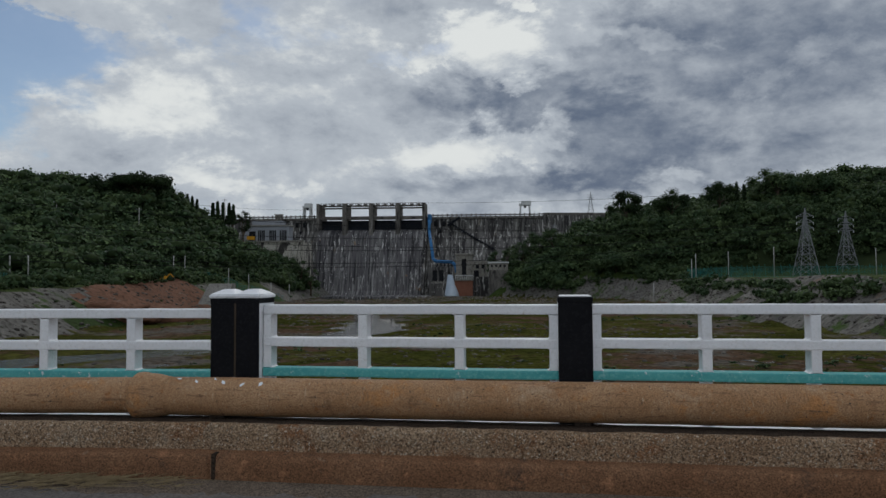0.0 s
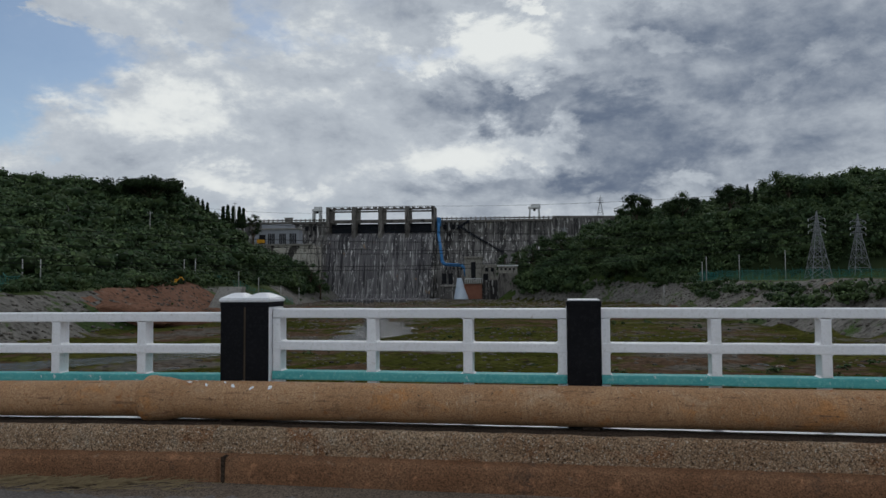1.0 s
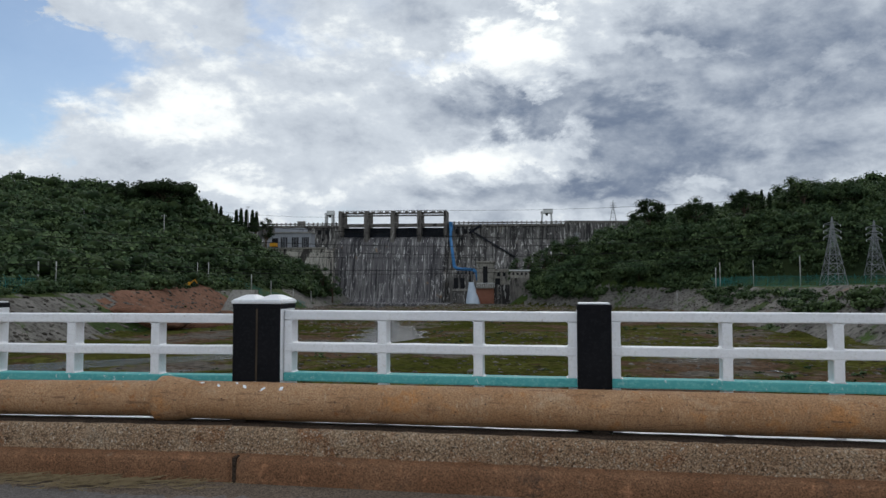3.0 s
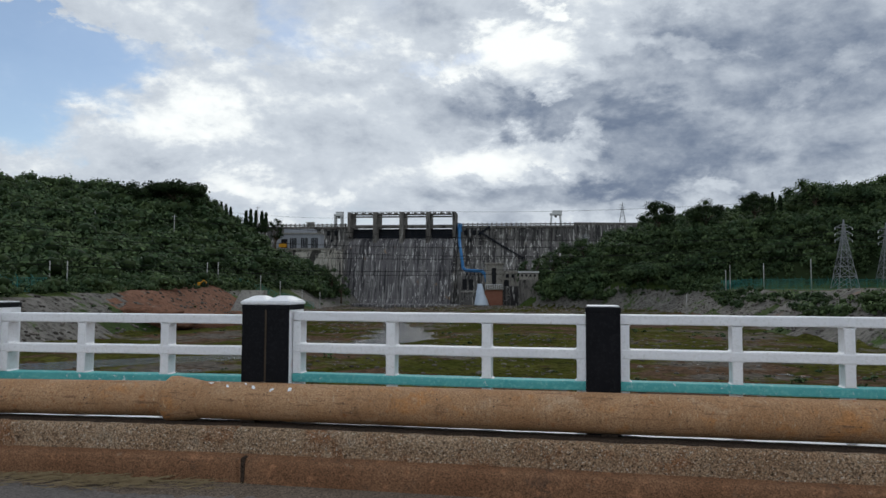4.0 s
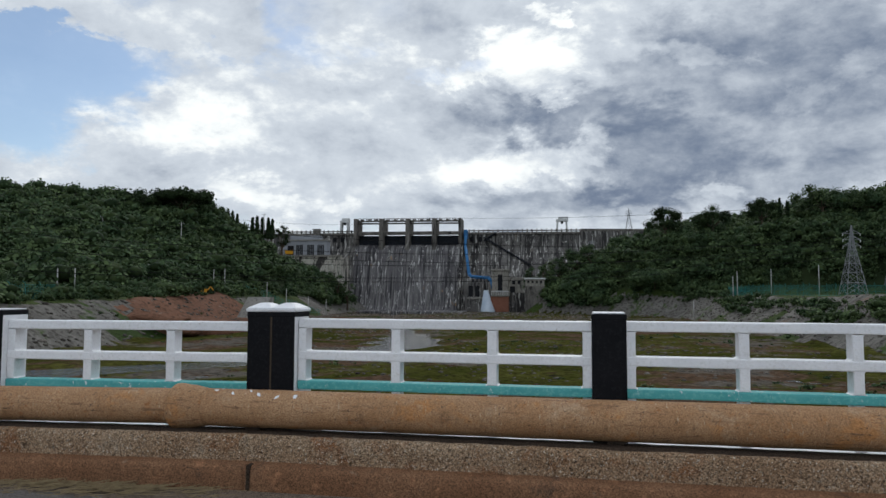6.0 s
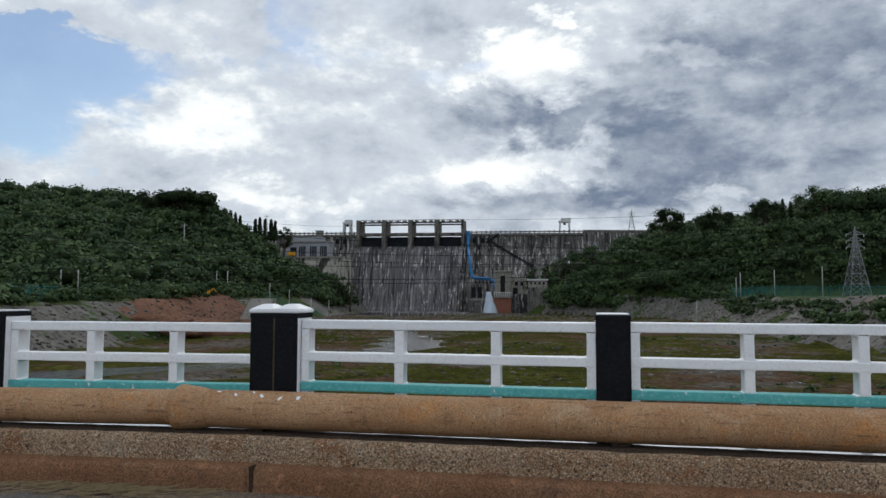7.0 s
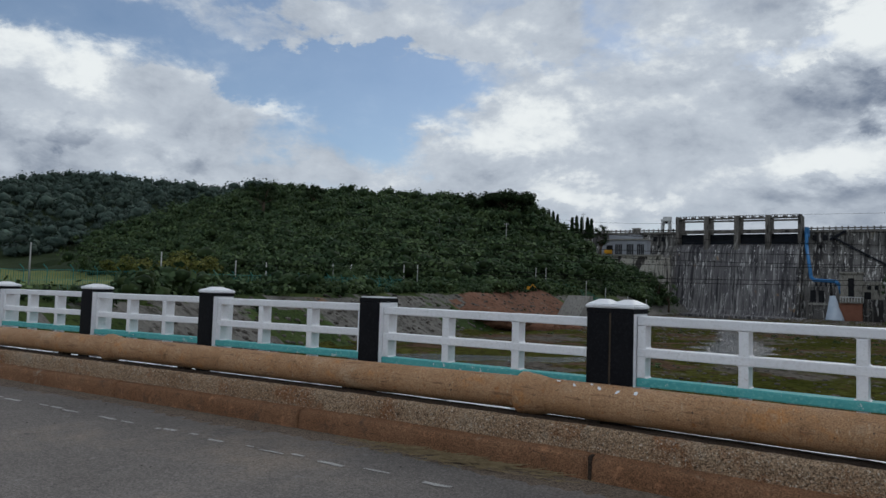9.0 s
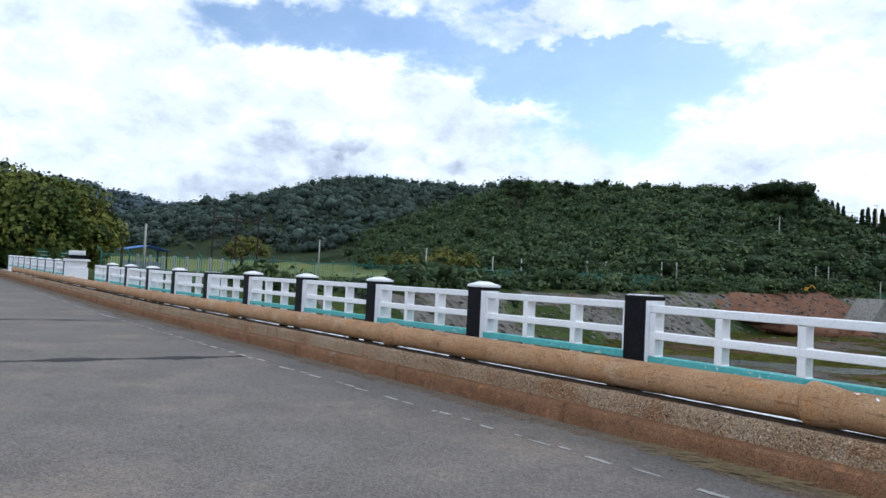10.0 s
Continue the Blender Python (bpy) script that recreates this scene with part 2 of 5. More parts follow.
DUST = material("roadside_dust", [(0.145, 0.110, 0.082), (0.19, 0.148, 0.112), (0.095, 0.073, 0.056)], 3, 0.95, 0.8, 70, bump_dist=0.012, grains=(110, 0.45), spots=[((0.05, 0.042, 0.036), 22, 0.62, 0.67), ((0.26, 0.22, 0.18), 30, 0.66, 0.70)])
# near-black for wet dirt plus painted shade under the pipe and in the joint
SILT_SHADE = material("dark_silt_and_shade", [(0.035, 0.026, 0.020), (0.06, 0.042, 0.030), (0.022, 0.017, 0.014)], 4, 0.95, 0.7, 60, bump_dist=0.01, grains=(90, 0.4))
LINE = material("worn_road_paint", [(0.33, 0.32, 0.30), (0.48, 0.46, 0.43), (0.22, 0.205, 0.19)], 9, 0.8, 0.3, 50, bump_dist=0.003)
PATCH = material("tar_patch", [(0.035, 0.034, 0.034), (0.05, 0.048, 0.047)], 6, 0.7, 0.3, 60, bump_dist=0.004)
STRAW = material("dry_straw", [(0.25, 0.19, 0.105), (0.16, 0.118, 0.066)], 20, 0.9, 0.0, 60)
DAM = material("dam_masonry", [(0.105, 0.098, 0.094), (0.185, 0.175, 0.16), (0.065, 0.062, 0.06)], 0.16, 0.9, 0.5, 1.2, stretch=(1, 0.08, 0.09), bump_dist=0.2, contrast=0.16,
               spots=[((0.045, 0.042, 0.041), 0.40, 0.50, 0.57), ((0.50, 0.48, 0.445), 1.1, 0.55, 0.62, (1, 0.2, 0.14)), ((0.04, 0.038, 0.038), 1.1, 0.54, 0.60), ((0.32, 0.25, 0.16), 0.2, 0.60, 0.72, (1, 1, 0.6)), ((0.50, 0.48, 0.44), 0.5, 0.60, 0.66, (1, 1, 1))])
SPILL = material("spillway_concrete", [(0.105, 0.099, 0.102), (0.165, 0.156, 0.153), (0.07, 0.068, 0.07)], 0.55, 0.9, 0.4, 1.6, stretch=(1, 0.04, 0.05), bump_dist=0.15, contrast=0.14,
                 spots=[((0.046, 0.044, 0.047), 0.8, 0.505, 0.57), ((0.28, 0.27, 0.26), 1.3, 0.54, 0.60), ((0.60, 0.58, 0.55), 1.5, 0.585, 0.63, (1, 0.12, 0.16)), ((0.26, 0.17, 0.10), 0.35, 0.62, 0.70, (1, 1, 0.7)), ((0.045, 0.043, 0.045), 0.12, 0.60, 0.70, (1, 1, 1))])
STONES = material("rough_stones", [(0.085, 0.075, 0.064), (0.16, 0.143, 0.125), (0.045, 0.038, 0.03)], 0.6, 0.95, 0.6, 6, islands=0.45, bump_dist=0.05)
CONCRETE = material("pale_concrete", [(0.23, 0.217, 0.195), (0.30, 0.285, 0.255), (0.15, 0.14, 0.125)], 0.3, 0.85, 0.3, 3, stretch=(1, 1, 0.3), bump_dist=0.05)
STAINED = material("weather_stained_concrete", [(0.115, 0.105, 0.095), (0.19, 0.175, 0.155), (0.07, 0.065, 0.06)], 0.4, 0.9, 0.3, 3, stretch=(1, 1, 0.2), bump_dist=0.05, spots=[((0.04, 0.037, 0.035), 0.6, 0.54, 0.62), ((0.36, 0.34, 0.31), 0.9, 0.60, 0.67)])
TERRACE = material("stained_pale_masonry", [(0.38, 0.355, 0.305), (0.52, 0.48, 0.41), (0.22, 0.21, 0.18)], 0.2, 0.9, 0.5, 1.6, stretch=(1, 1, 0.25), bump_dist=0.1, spots=[((0.06, 0.055, 0.05), 0.5, 0.48, 0.56), ((0.60, 0.57, 0.50), 0.7, 0.57, 0.64), ((0.035, 0.032, 0.03), 1.3, 0.56, 0.62)])
CREAM = material("cream_plaster", [(0.21, 0.195, 0.168), (0.30, 0.28, 0.24), (0.14, 0.13, 0.115)], 0.3, 0.85, 0.2, 3, stretch=(1, 1, 0.3), bump_dist=0.03, spots=[((0.05, 0.047, 0.043), 0.8, 0.55, 0.64), ((0.45, 0.43, 0.38), 1.0, 0.60, 0.68)])
GREYBLUE = material("grey_plaster", [(0.24, 0.25, 0.27), (0.30, 0.31, 0.33)], 0.3, 0.85, 0.2, 3, bump_dist=0.03)
# dark steel of the gates; on the stairway this colour stands for shadow
GATE_STAIR_DARK = material("dark_steel_and_stair_shade", [(0.018, 0.02, 0.026), (0.03, 0.033, 0.04)], 0.3, 0.6, 0.2, 4, bump_dist=0.03, metal=0.3)
DARK = material("dark_opening", [(0.012, 0.012, 0.014), (0.02, 0.02, 0.022)], 1, 0.5, 0.0, 5)
BLUE = material("blue_painted_steel", [(0.045, 0.15, 0.33), (0.065, 0.19, 0.38)], 0.4, 0.5, 0.2, 4, bump_dist=0.02)
STEEL = material("galvanised_steel", [(0.20, 0.205, 0.21), (0.27, 0.275, 0.28)], 1, 0.6, 0.0, 8, metal=0.3)
WHITESTEEL = material("pale_painted_steel", [(0.50, 0.50, 0.49), (0.60, 0.60, 0.58)], 1, 0.6, 0.0, 8)
POLE = material("grey_pole_concrete", [(0.36, 0.35, 0.33), (0.45, 0.44, 0.42)], 2, 0.8, 0.2, 20, bump_dist=0.01)
RUSTPOLE = material("rusty_steel_pole", [(0.035, 0.028, 0.025), (0.06, 0.045, 0.036)], 2, 0.7, 0.2, 20, bump_dist=0.01)
WIRE = material("dark_wire", [(0.02, 0.02, 0.02), (0.03, 0.03, 0.03)], 1, 0.5, 0.0, 5)
YELLOW = material("yellow_machine_paint", [(0.50, 0.24, 0.02), (0.58, 0.30, 0.03)], 1, 0.5, 0.1, 8)
RUBBER = material("black_rubber", [(0.015, 0.015, 0.015), (0.03, 0.03, 0.03)], 3, 0.8, 0.1, 10)
SIGNGREEN = material("green_sign_paint", [(0.02, 0.14, 0.09), (0.03, 0.17, 0.11)], 1, 0.5, 0.0, 8)
FENCEGREEN = material("teal_fence_steel", [(0.03, 0.16, 0.15), (0.05, 0.21, 0.19)], 1, 0.6, 0.0, 8)
BLUEROOF = material("blue_sheet_roof", [(0.05, 0.13, 0.38), (0.07, 0.16, 0.44)], 1, 0.5, 0.1, 8)
REDWALL = material("red_stained_wall", [(0.20, 0.085, 0.055), (0.26, 0.12, 0.08)], 0.3, 0.9, 0.2, 3, bump_dist=0.03)
BARK = material("bark", [(0.06, 0.045, 0.03), (0.10, 0.075, 0.055)], 2, 0.9, 0.5, 18, bump_dist=0.02)
FOAM = material("white_water", [(0.36, 0.43, 0.52), (0.55, 0.60, 0.66)], 0.4, 0.5, 0.4, 2.0, stretch=(1, 1, 0.2), bump_dist=0.1)


def foliage(name, dark, light):
    m = material(name, [dark, light, tuple(0.65 * c for c in dark)], 0.13, 0.75, 0.0, 0.45, islands=0.17, contrast=0.13, spec=0.08, spots=[(tuple(1.3 * c for c in light), 0.10, 0.60, 0.70), (tuple(0.6 * c for c in dark), 0.16, 0.62, 0.70)])
    return m


LEAF = foliage("forest_leaves", (0.044, 0.074, 0.035), (0.096, 0.134, 0.054))
# far hills: the haze of distance is mixed into these two leaf colours
LEAF_FAR = foliage("hazed_forest_leaves", (0.044, 0.066, 0.054), (0.070, 0.096, 0.074))
LEAF_FARTHEST = foliage("distance_hazed_leaves", (0.075, 0.105, 0.115), (0.098, 0.13, 0.135))
# darker leaf colour that paints the shade in gaps between sprays
HEART = foliage("inner_leaf_shade", (0.020, 0.036, 0.014), (0.040, 0.058, 0.020))
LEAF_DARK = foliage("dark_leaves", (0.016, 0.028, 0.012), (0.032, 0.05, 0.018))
LEAF_NEAR = foliage("roadside_leaves", (0.045, 0.075, 0.018), (0.17, 0.175, 0.04))
LEAF_YELLOW = foliage("yellowish_leaves", (0.10, 0.11, 0.025), (0.20, 0.19, 0.05))
GRASS = material("bank_grass", [(0.030, 0.050, 0.013), (0.062, 0.082, 0.022), (0.018, 0.028, 0.009)], 0.12, 0.95, 0.8, 2.0, bump_dist=0.3, contrast=0.2)
FIELD = material("pale_field_grass", [(0.13, 0.155, 0.045), (0.19, 0.20, 0.07), (0.07, 0.09, 0.03)], 0.05, 0.95, 0.5, 0.8, bump_dist=0.3, contrast=0.2)
BED = material("river_bed_moss", [(0.040, 0.044, 0.010), (0.072, 0.070, 0.018), (0.026, 0.024, 0.010)], 0.10, 0.95, 0.9, 1.6, bump_dist=0.2, contrast=0.13, spec=0.0, grains=(2.2, 0.3),
               spots=[((0.085, 0.055, 0.036), 0.075, 0.52, 0.57), ((0.10, 0.088, 0.074), 0.05, 0.55, 0.60), ((0.025, 0.022, 0.016), 0.5, 0.58, 0.66), ((0.062, 0.038, 0.024), 0.35, 0.58, 0.64), ((0.22, 0.195, 0.17), 2.2, 0.64, 0.69)])
GRAVEL = material("river_gravel", [(0.085, 0.066, 0.052), (0.125, 0.105, 0.088), (0.045, 0.036, 0.028)], 0.15, 0.95, 0.9, 1.5, bump_dist=0.25, spec=0.0, grains=(1.6, 0.5),
                  spots=[((0.042, 0.048, 0.014), 0.09, 0.52, 0.58), ((0.10, 0.052, 0.032), 0.06, 0.56, 0.64), ((0.22, 0.20, 0.175), 1.4, 0.62, 0.68)])
REVET = material("stone_revetment", [(0.105, 0.097, 0.086), (0.18, 0.168, 0.15), (0.05, 0.046, 0.038)], 0.25, 0.95, 1.0, 1.3, bump_dist=0.4, stretch=(1, 1, 1.0),
                 spots=[((0.05, 0.08, 0.02), 0.16, 0.56, 0.64), ((0.20, 0.12, 0.075), 0.09, 0.60, 0.70), ((0.34, 0.32, 0.29), 1.0, 0.64, 0.70)])
SOIL = material("red_soil", [(0.135, 0.066, 0.040), (0.19, 0.098, 0.062), (0.08, 0.04, 0.025)], 0.12, 0.95, 1.0, 1.2, bump_dist=0.4, spots=[((0.22, 0.16, 0.12), 0.3, 0.60, 0.70)])
FLOOR = material("forest_floor", [(0.018, 0.028, 0.012), (0.034, 0.046, 0.018)], 0.1, 0.95, 0.5, 1.0, bump_dist=0.3)

WATER = bpy.data.materials.new("river_water")
WATER.use_nodes = True
wb = WATER.node_tree.nodes["Principled BSDF"]
wb.inputs["Base Color"].default_value = (0.02, 0.024, 0.02, 1)
wb.inputs["Roughness"].default_value = 0.06
wb.inputs["IOR"].default_value = 1.33
wn = WATER.node_tree.nodes.new("ShaderNodeTexNoise")
wn.inputs["Scale"].default_value, wn.inputs["Detail"].default_value = 1.3, 6
wtc2 = WATER.node_tree.nodes.new("ShaderNodeTexCoord")
WATER.node_tree.links.new(wtc2.outputs["Object"], wn.inputs["Vector"])
wbp = WATER.node_tree.nodes.new("ShaderNodeBump")
wbp.inputs["Strength"].default_value, wbp.inputs["Distance"].default_value = 0.9, 0.30
WATER.node_tree.links.new(wn.outputs[0], wbp.inputs["Height"])
WATER.node_tree.links.new(wbp.outputs[0], wb.inputs["Normal"])


# ---- mesh helpers ----
def mesh_of(bm, name, *mats):
    me = bpy.data.meshes.new(name)
    bm.to_mesh(me)
    bm.free()
    for m in mats:
        me.materials.append(m)
    return me


def part(name, bm, mat, parent=None, label="", smooth=False):
    ob = new(name, mesh_of(bm, name, *(mat if isinstance(mat, (list, tuple)) else (mat,))))
    if smooth:
        ob.data.shade_smooth()
    ob.parent = parent
    return tagged(ob, label)


def thing(name, label, category, at=(0, 0, 0), group="", turn=0, kind=""):
    ob = new(name)
    ob.matrix_world = pose(*at, 0, 0, turn)
    return tagged(ob, label, category, group, kind)


def box(x0, x1, y0, y1, z0, z1, bevel=0.0, bm=None):
    """A box, with chamfered edges where bevel is given, added to bm."""
    b = bm or bmesh.new()
    r = bmesh.ops.create_cube(b, size=1.0)
    bmesh.ops.transform(b, verts=r["verts"], matrix=Matrix.Translation(((x0 + x1) / 2, (y0 + y1) / 2, (z0 + z1) / 2)) @ Matrix.Diagonal((x1 - x0, y1 - y0, z1 - z0, 1)))
    if bevel:
        es = list({e for v in r["verts"] for e in v.link_edges})
        bmesh.ops.bevel(b, geom=es, offset=bevel, segments=2, affect="EDGES", profile=0.6)
    return b


def strut(bm, a, b, r, n=6, r2=None):
    """A round bar from a to b."""
    a, b = Vector(a), Vector(b)
    d = b - a
    m = Matrix.Translation((a + b) / 2) @ d.to_track_quat("Z", "Y").to_matrix().to_4x4()
    bmesh.ops.create_cone(bm, cap_ends=True, segments=n, radius1=r, radius2=r if r2 is None else r2, depth=d.length, matrix=m)
    return bm


def prism(profile, x0, x1, step=0.0, fz=None, bm=None):
    """A closed (y, z) profile run along x, raised by fz(x)."""
    b = bm or bmesh.new()
    n = max(1, int(round((x1 - x0) / step))) if step else 1
    rings = []
    for i in range(n + 1):
        x = x0 + (x1 - x0) * i / n
        dz = fz(x) if fz else 0.0
        rings.append([b.verts.new((x, y, z + dz)) for y, z in profile])
    k = len(profile)
    for r0, r1 in zip(rings, rings[1:]):
        for i in range(k):
            b.faces.new((r0[i], r0[(i + 1) % k], r1[(i + 1) % k], r1[i]))
    b.faces.new(rings[0][::-1])
    b.faces.new(rings[-1])
    bmesh.ops.recalc_face_normals(b, faces=b.faces[:])
    return b


def arrays(name, verts, faces, mat, parent=None, smooth=False):
    """A mesh straight from arrays: verts (n, 3), faces (m, k)."""
    me = bpy.data.meshes.new(name)
    k = faces.shape[1]
    me.vertices.add(len(verts))
    me.vertices.foreach_set("co", np.asarray(verts, dtype=np.float32).ravel())
    me.loops.add(faces.size)
    me.loops.foreach_set("vertex_index", faces.astype(np.int32).ravel())
    me.polygons.add(len(faces))
    me.polygons.foreach_set("loop_start", np.arange(0, faces.size, k, dtype=np.int32))
    me.polygons.foreach_set("loop_total", np.full(len(faces), k, dtype=np.int32))
    for m in (mat if isinstance(mat, (list, tuple)) else (mat,)):
        me.materials.append(m)
    me.update(calc_edges=True)
    if smooth:
        me.shade_smooth()
    ob = new(name, me)
    ob.parent = parent
    return ob


rng = np.random.default_rng(7)


def leaf_cards(centres, radii, per, size, seed=1):
    """Small four-cornered leaf sprays scattered over the shells of ellipsoids. Returns verts and faces."""
    g = np.random.default_rng(seed)
    n = len(centres)
    c = np.repeat(np.asarray(centres, float), per, axis=0)
    r = np.repeat(np.asarray(radii, float), per, axis=0)
    d = g.normal(size=(n * per, 3))
    d /= np.linalg.norm(d, axis=1)[:, None]
    lump = 0.58 + 0.52 * g.random((n * per, 1)) ** 0.7
    p = c + d * r * lump
    nrm = d + g.normal(scale=0.55, size=d.shape)
    nrm[:, 2] += 0.35
    nrm /= np.linalg.norm(nrm, axis=1)[:, None]
    t = np.cross(nrm, g.normal(size=d.shape))
    t /= np.linalg.norm(t, axis=1)[:, None] + 1e-9
    b = np.cross(nrm, t)
    s = (np.repeat(np.broadcast_to(np.asarray(size, float), (n,)), per) * (0.6 + 0.8 * g.random(n * per)))[:, None]
    k = 0.55 + 0.5 * g.random((n * per, 1))
    bend = nrm * s * 0.25
    v = np.stack([p - t * s, p - b * s * k + bend, p + t * s, p + b * s * k - bend], axis=1).reshape(-1, 3)
    f = np.arange(len(v)).reshape(-1, 4)
    return v, f


def ico(sub=1):
    b = bmesh.new()
    bmesh.ops.create_icosphere(b, subdivisions=sub, radius=1.0)
    v = np.array([x.co[:] for x in b.verts])
    f = np.array([[x.index for x in p.verts] for p in b.faces])
    b.free()
    return v, f


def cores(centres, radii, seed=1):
    """Rough hearts that fill the crowns, many coloured dark for the shade inside."""
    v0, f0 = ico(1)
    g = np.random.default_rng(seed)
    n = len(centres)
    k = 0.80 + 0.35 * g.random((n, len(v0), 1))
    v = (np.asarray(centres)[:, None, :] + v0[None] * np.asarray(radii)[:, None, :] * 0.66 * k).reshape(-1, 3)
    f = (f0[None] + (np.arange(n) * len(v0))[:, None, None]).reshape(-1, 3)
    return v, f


# ---- the bridge's line ----
BEND = -2.66                      # the joint between two spans; the parapet's four-degree turn here is fitted to the camera's view
LEFT, RIGHT = pose(BEND, 0, 0), pose(BEND, 5.4, 0, 0, 0, -4) @ pose(0, -5.4, 0)


def grade(x):
    """The fall of the deck away from the joint, fitted to the camera's view."""
    return -0.0095 * min(max(-5.0 - x, 0.0), 16.0)


# ---- ground ----
def seg_field(px, py, pts):
    """Distance to a polyline of (x, y, height) and the height at the nearest place on it."""
    best, high = np.full(px.shape, 1e9), np.zeros(px.shape)
    for (ax, ay, az), (bx, by, bz) in zip(pts, pts[1:]):
        dx, dy = bx - ax, by - ay
        t = np.clip(((px - ax) * dx + (py - ay) * dy) / (dx * dx + dy * dy), 0, 1)
        d = np.hypot(px - ax - t * dx, py - ay - t * dy)
        near = d < best
        best, high = np.where(near, d, best), np.where(near, az + t * (bz - az), high)
    return best, high


RIDGES = [
    # left hill by the dam
    ([(-116, 262, 12), (-104, 240, 22), (-108, 226, 28), (-162, 240, 34), (-232, 249, 41), (-271, 252, 46), (-312, 250, 36), (-352, 214, 19), (-390, 170, 8)], 125, 1.25),
    # the higher hill behind it
    ([(-330, 480, 60), (-475, 398, 75), (-557, 335, 80), (-596, 303, 72), (-655, 275, 54), (-760, 230, 30)], 330, 1.3),
    # farthest ridge
    ([(-800, 420, 60), (-1057, 303, 72), (-1082, 198, 90), (-1090, 90, 104), (-1090, -80, 112), (-1000, -400, 90)], 520, 1.3),
    # right hill
    ([(8, 345, 13), (26, 329, 20), (44, 317, 24), (75, 290, 29), (104, 271, 33), (138, 256, 35), (190, 226, 36), (260, 150, 38), (300, 40, 34), (310, -120, 30)], 105, 1.2),
]


def noise2(x, y, s, seed=0.0):
    """A cheap smooth field between -1 and 1."""
    a = np.sin(x * s * 1.00 + 1.3 * np.sin(y * s * 0.7 + seed) + seed) + np.sin(y * s * 1.13 + 1.7 * np.sin(x * s * 0.61 - seed) + 2 * seed)
    b = np.sin(x * s * 2.3 + 2.1 * np.sin(y * s * 1.9 + seed)) * np.sin(y * s * 2.7 + seed * 3)
    return (a * 0.35 + b * 0.3)


CHANNEL = [(-54, 268, 0), (-40, 200, 0), (-24, 130, 0), (-17, 92, 0), (-21, 74, 0), (-32, 62, 0), (-42, 54, 0), (-28, 34, 0), (-20, 5, 0), (-20, -80, 0)]


def toe_left(y):
    return np.interp(y, [-80, 14, 35, 56, 80, 140, 225, 285, 400], [-35, -35, -41, -50, -53, -57, -64, -69, -69])


def toe_right(y):
    return np.interp(y, [-80, 40, 78, 95, 113, 147, 190, 227, 244, 256, 280, 400], [70, 50, 41, 38, 38, 41, 44, 39, 20, -3, -3, -4])


def height(x, y):
    """The height of the ground, and its kind: 0 bed, 1 bank, 2 land."""
    x, y = np.asarray(x, float), np.asarray(y, float)
    near = np.clip(1 - np.hypot(x, y) / 700, 0, 1)
    bed = -5.0 + 0.13 * noise2(x, y, 0.55, 1.0) + 0.10 * noise2(x, y, 0.11, 2.0)
    d, _ = seg_field(x, y, CHANNEL)
    wide = 2.4 + 2.0 * noise2(x, y, 0.09, 4.0) + np.where(y > 240, 22, 0) * np.exp(-((x + 45) / 26) ** 2) + 3.2 * np.exp(-((y - 92) / 11) ** 2 - ((x + 18) / 14) ** 2)
    bed = bed + 0.07 * noise2(x, y, 1.5, 0.5)
    bed = bed - 0.36 * np.clip(1.25 - d / np.maximum(wide, 0.8), 0, 1)
    bed = bed + 0.35 * np.clip(noise2(x, y, 0.05, 5.0), 0, 1) * (y > 100)
    wob = 1.6 * noise2(x, y, 0.12, 3.0)
    left = np.clip((toe_left(y) + wob - x) / 9.0, 0, 1)
    right = np.clip((x - toe_right(y) + wob) / 10.0, 0, 1)
    topl = np.interp(y, [0, 20, 100, 150], [-0.45, -0.35, 0.6, 0.9]) + 0.25 * noise2(x, y, 0.06, 6.0)
    topr = 1.5 + 0.4 * noise2(x, y, 0.05, 7.0)
    z = bed + left * (topl + 5) + right * (topr + 5)
    bank = np.maximum(left, right)
    kind = np.where(bank <= 0.02, 0, np.where(bank < 0.97, 1, 2))
    hill = np.zeros_like(z)
    for pts, w, p in RIDGES:
        dd, hh = seg_field(x, y, pts)
        f = np.clip(1 - dd / w, 0, 1)
        hill = np.maximum(hill, hh * (f ** p) * (1.35 - 0.35 * f))
    hill = hill * (1 + 0.05 * noise2(x, y, 0.03, 8.0))
    inland = np.maximum(toe_left(y) - 9 - x, x - toe_right(y) - 10)
    inland = inland - np.where(x > 20, np.interp(y, [150, 196, 213, 222, 235], [62, 46, 35, 14, 0]), 0)
    land = np.clip(inland / np.interp(y, [120, 260], [60, 26]), 0, 1) ** 0.8
    return z + hill * land, kind, hill * land


def spread(lo, hi, step, far, grow=1.09):
    a = list(np.arange(lo, hi + 0.01, step))
    s, x = step, hi
    while x < far:
        s *= grow
        x += s
        a.append(x)
    s, x, b = step, lo, []
    while x > -far:
        s *= grow
        x -= s
        b.append(x)
    return np.array(b[::-1] + a)


gx, gy = spread(-110, 110, 1.3, 3200), spread(-10, 300, 1.3, 3200)
GX, GY = np.meshgrid(gx, gy)
GZ, GK, GH = height(GX, GY)
nx, ny = len(gx), len(gy)
gi = np.arange(nx * ny).reshape(ny, nx)
gf = np.stack([gi[:-1, :-1], gi[:-1, 1:], gi[1:, 1:], gi[1:, :-1]], -1).reshape(-1, 4)
ground = arrays("ground", np.stack([GX, GY, GZ], -1).reshape(-1, 3), gf, [BED, REVET, GRASS, SOIL, GRAVEL, FLOOR, FIELD], smooth=True)
tagged(ground, "mossy river bed, stone-pitched banks and wooded hill slopes", "ground", kind="structure")
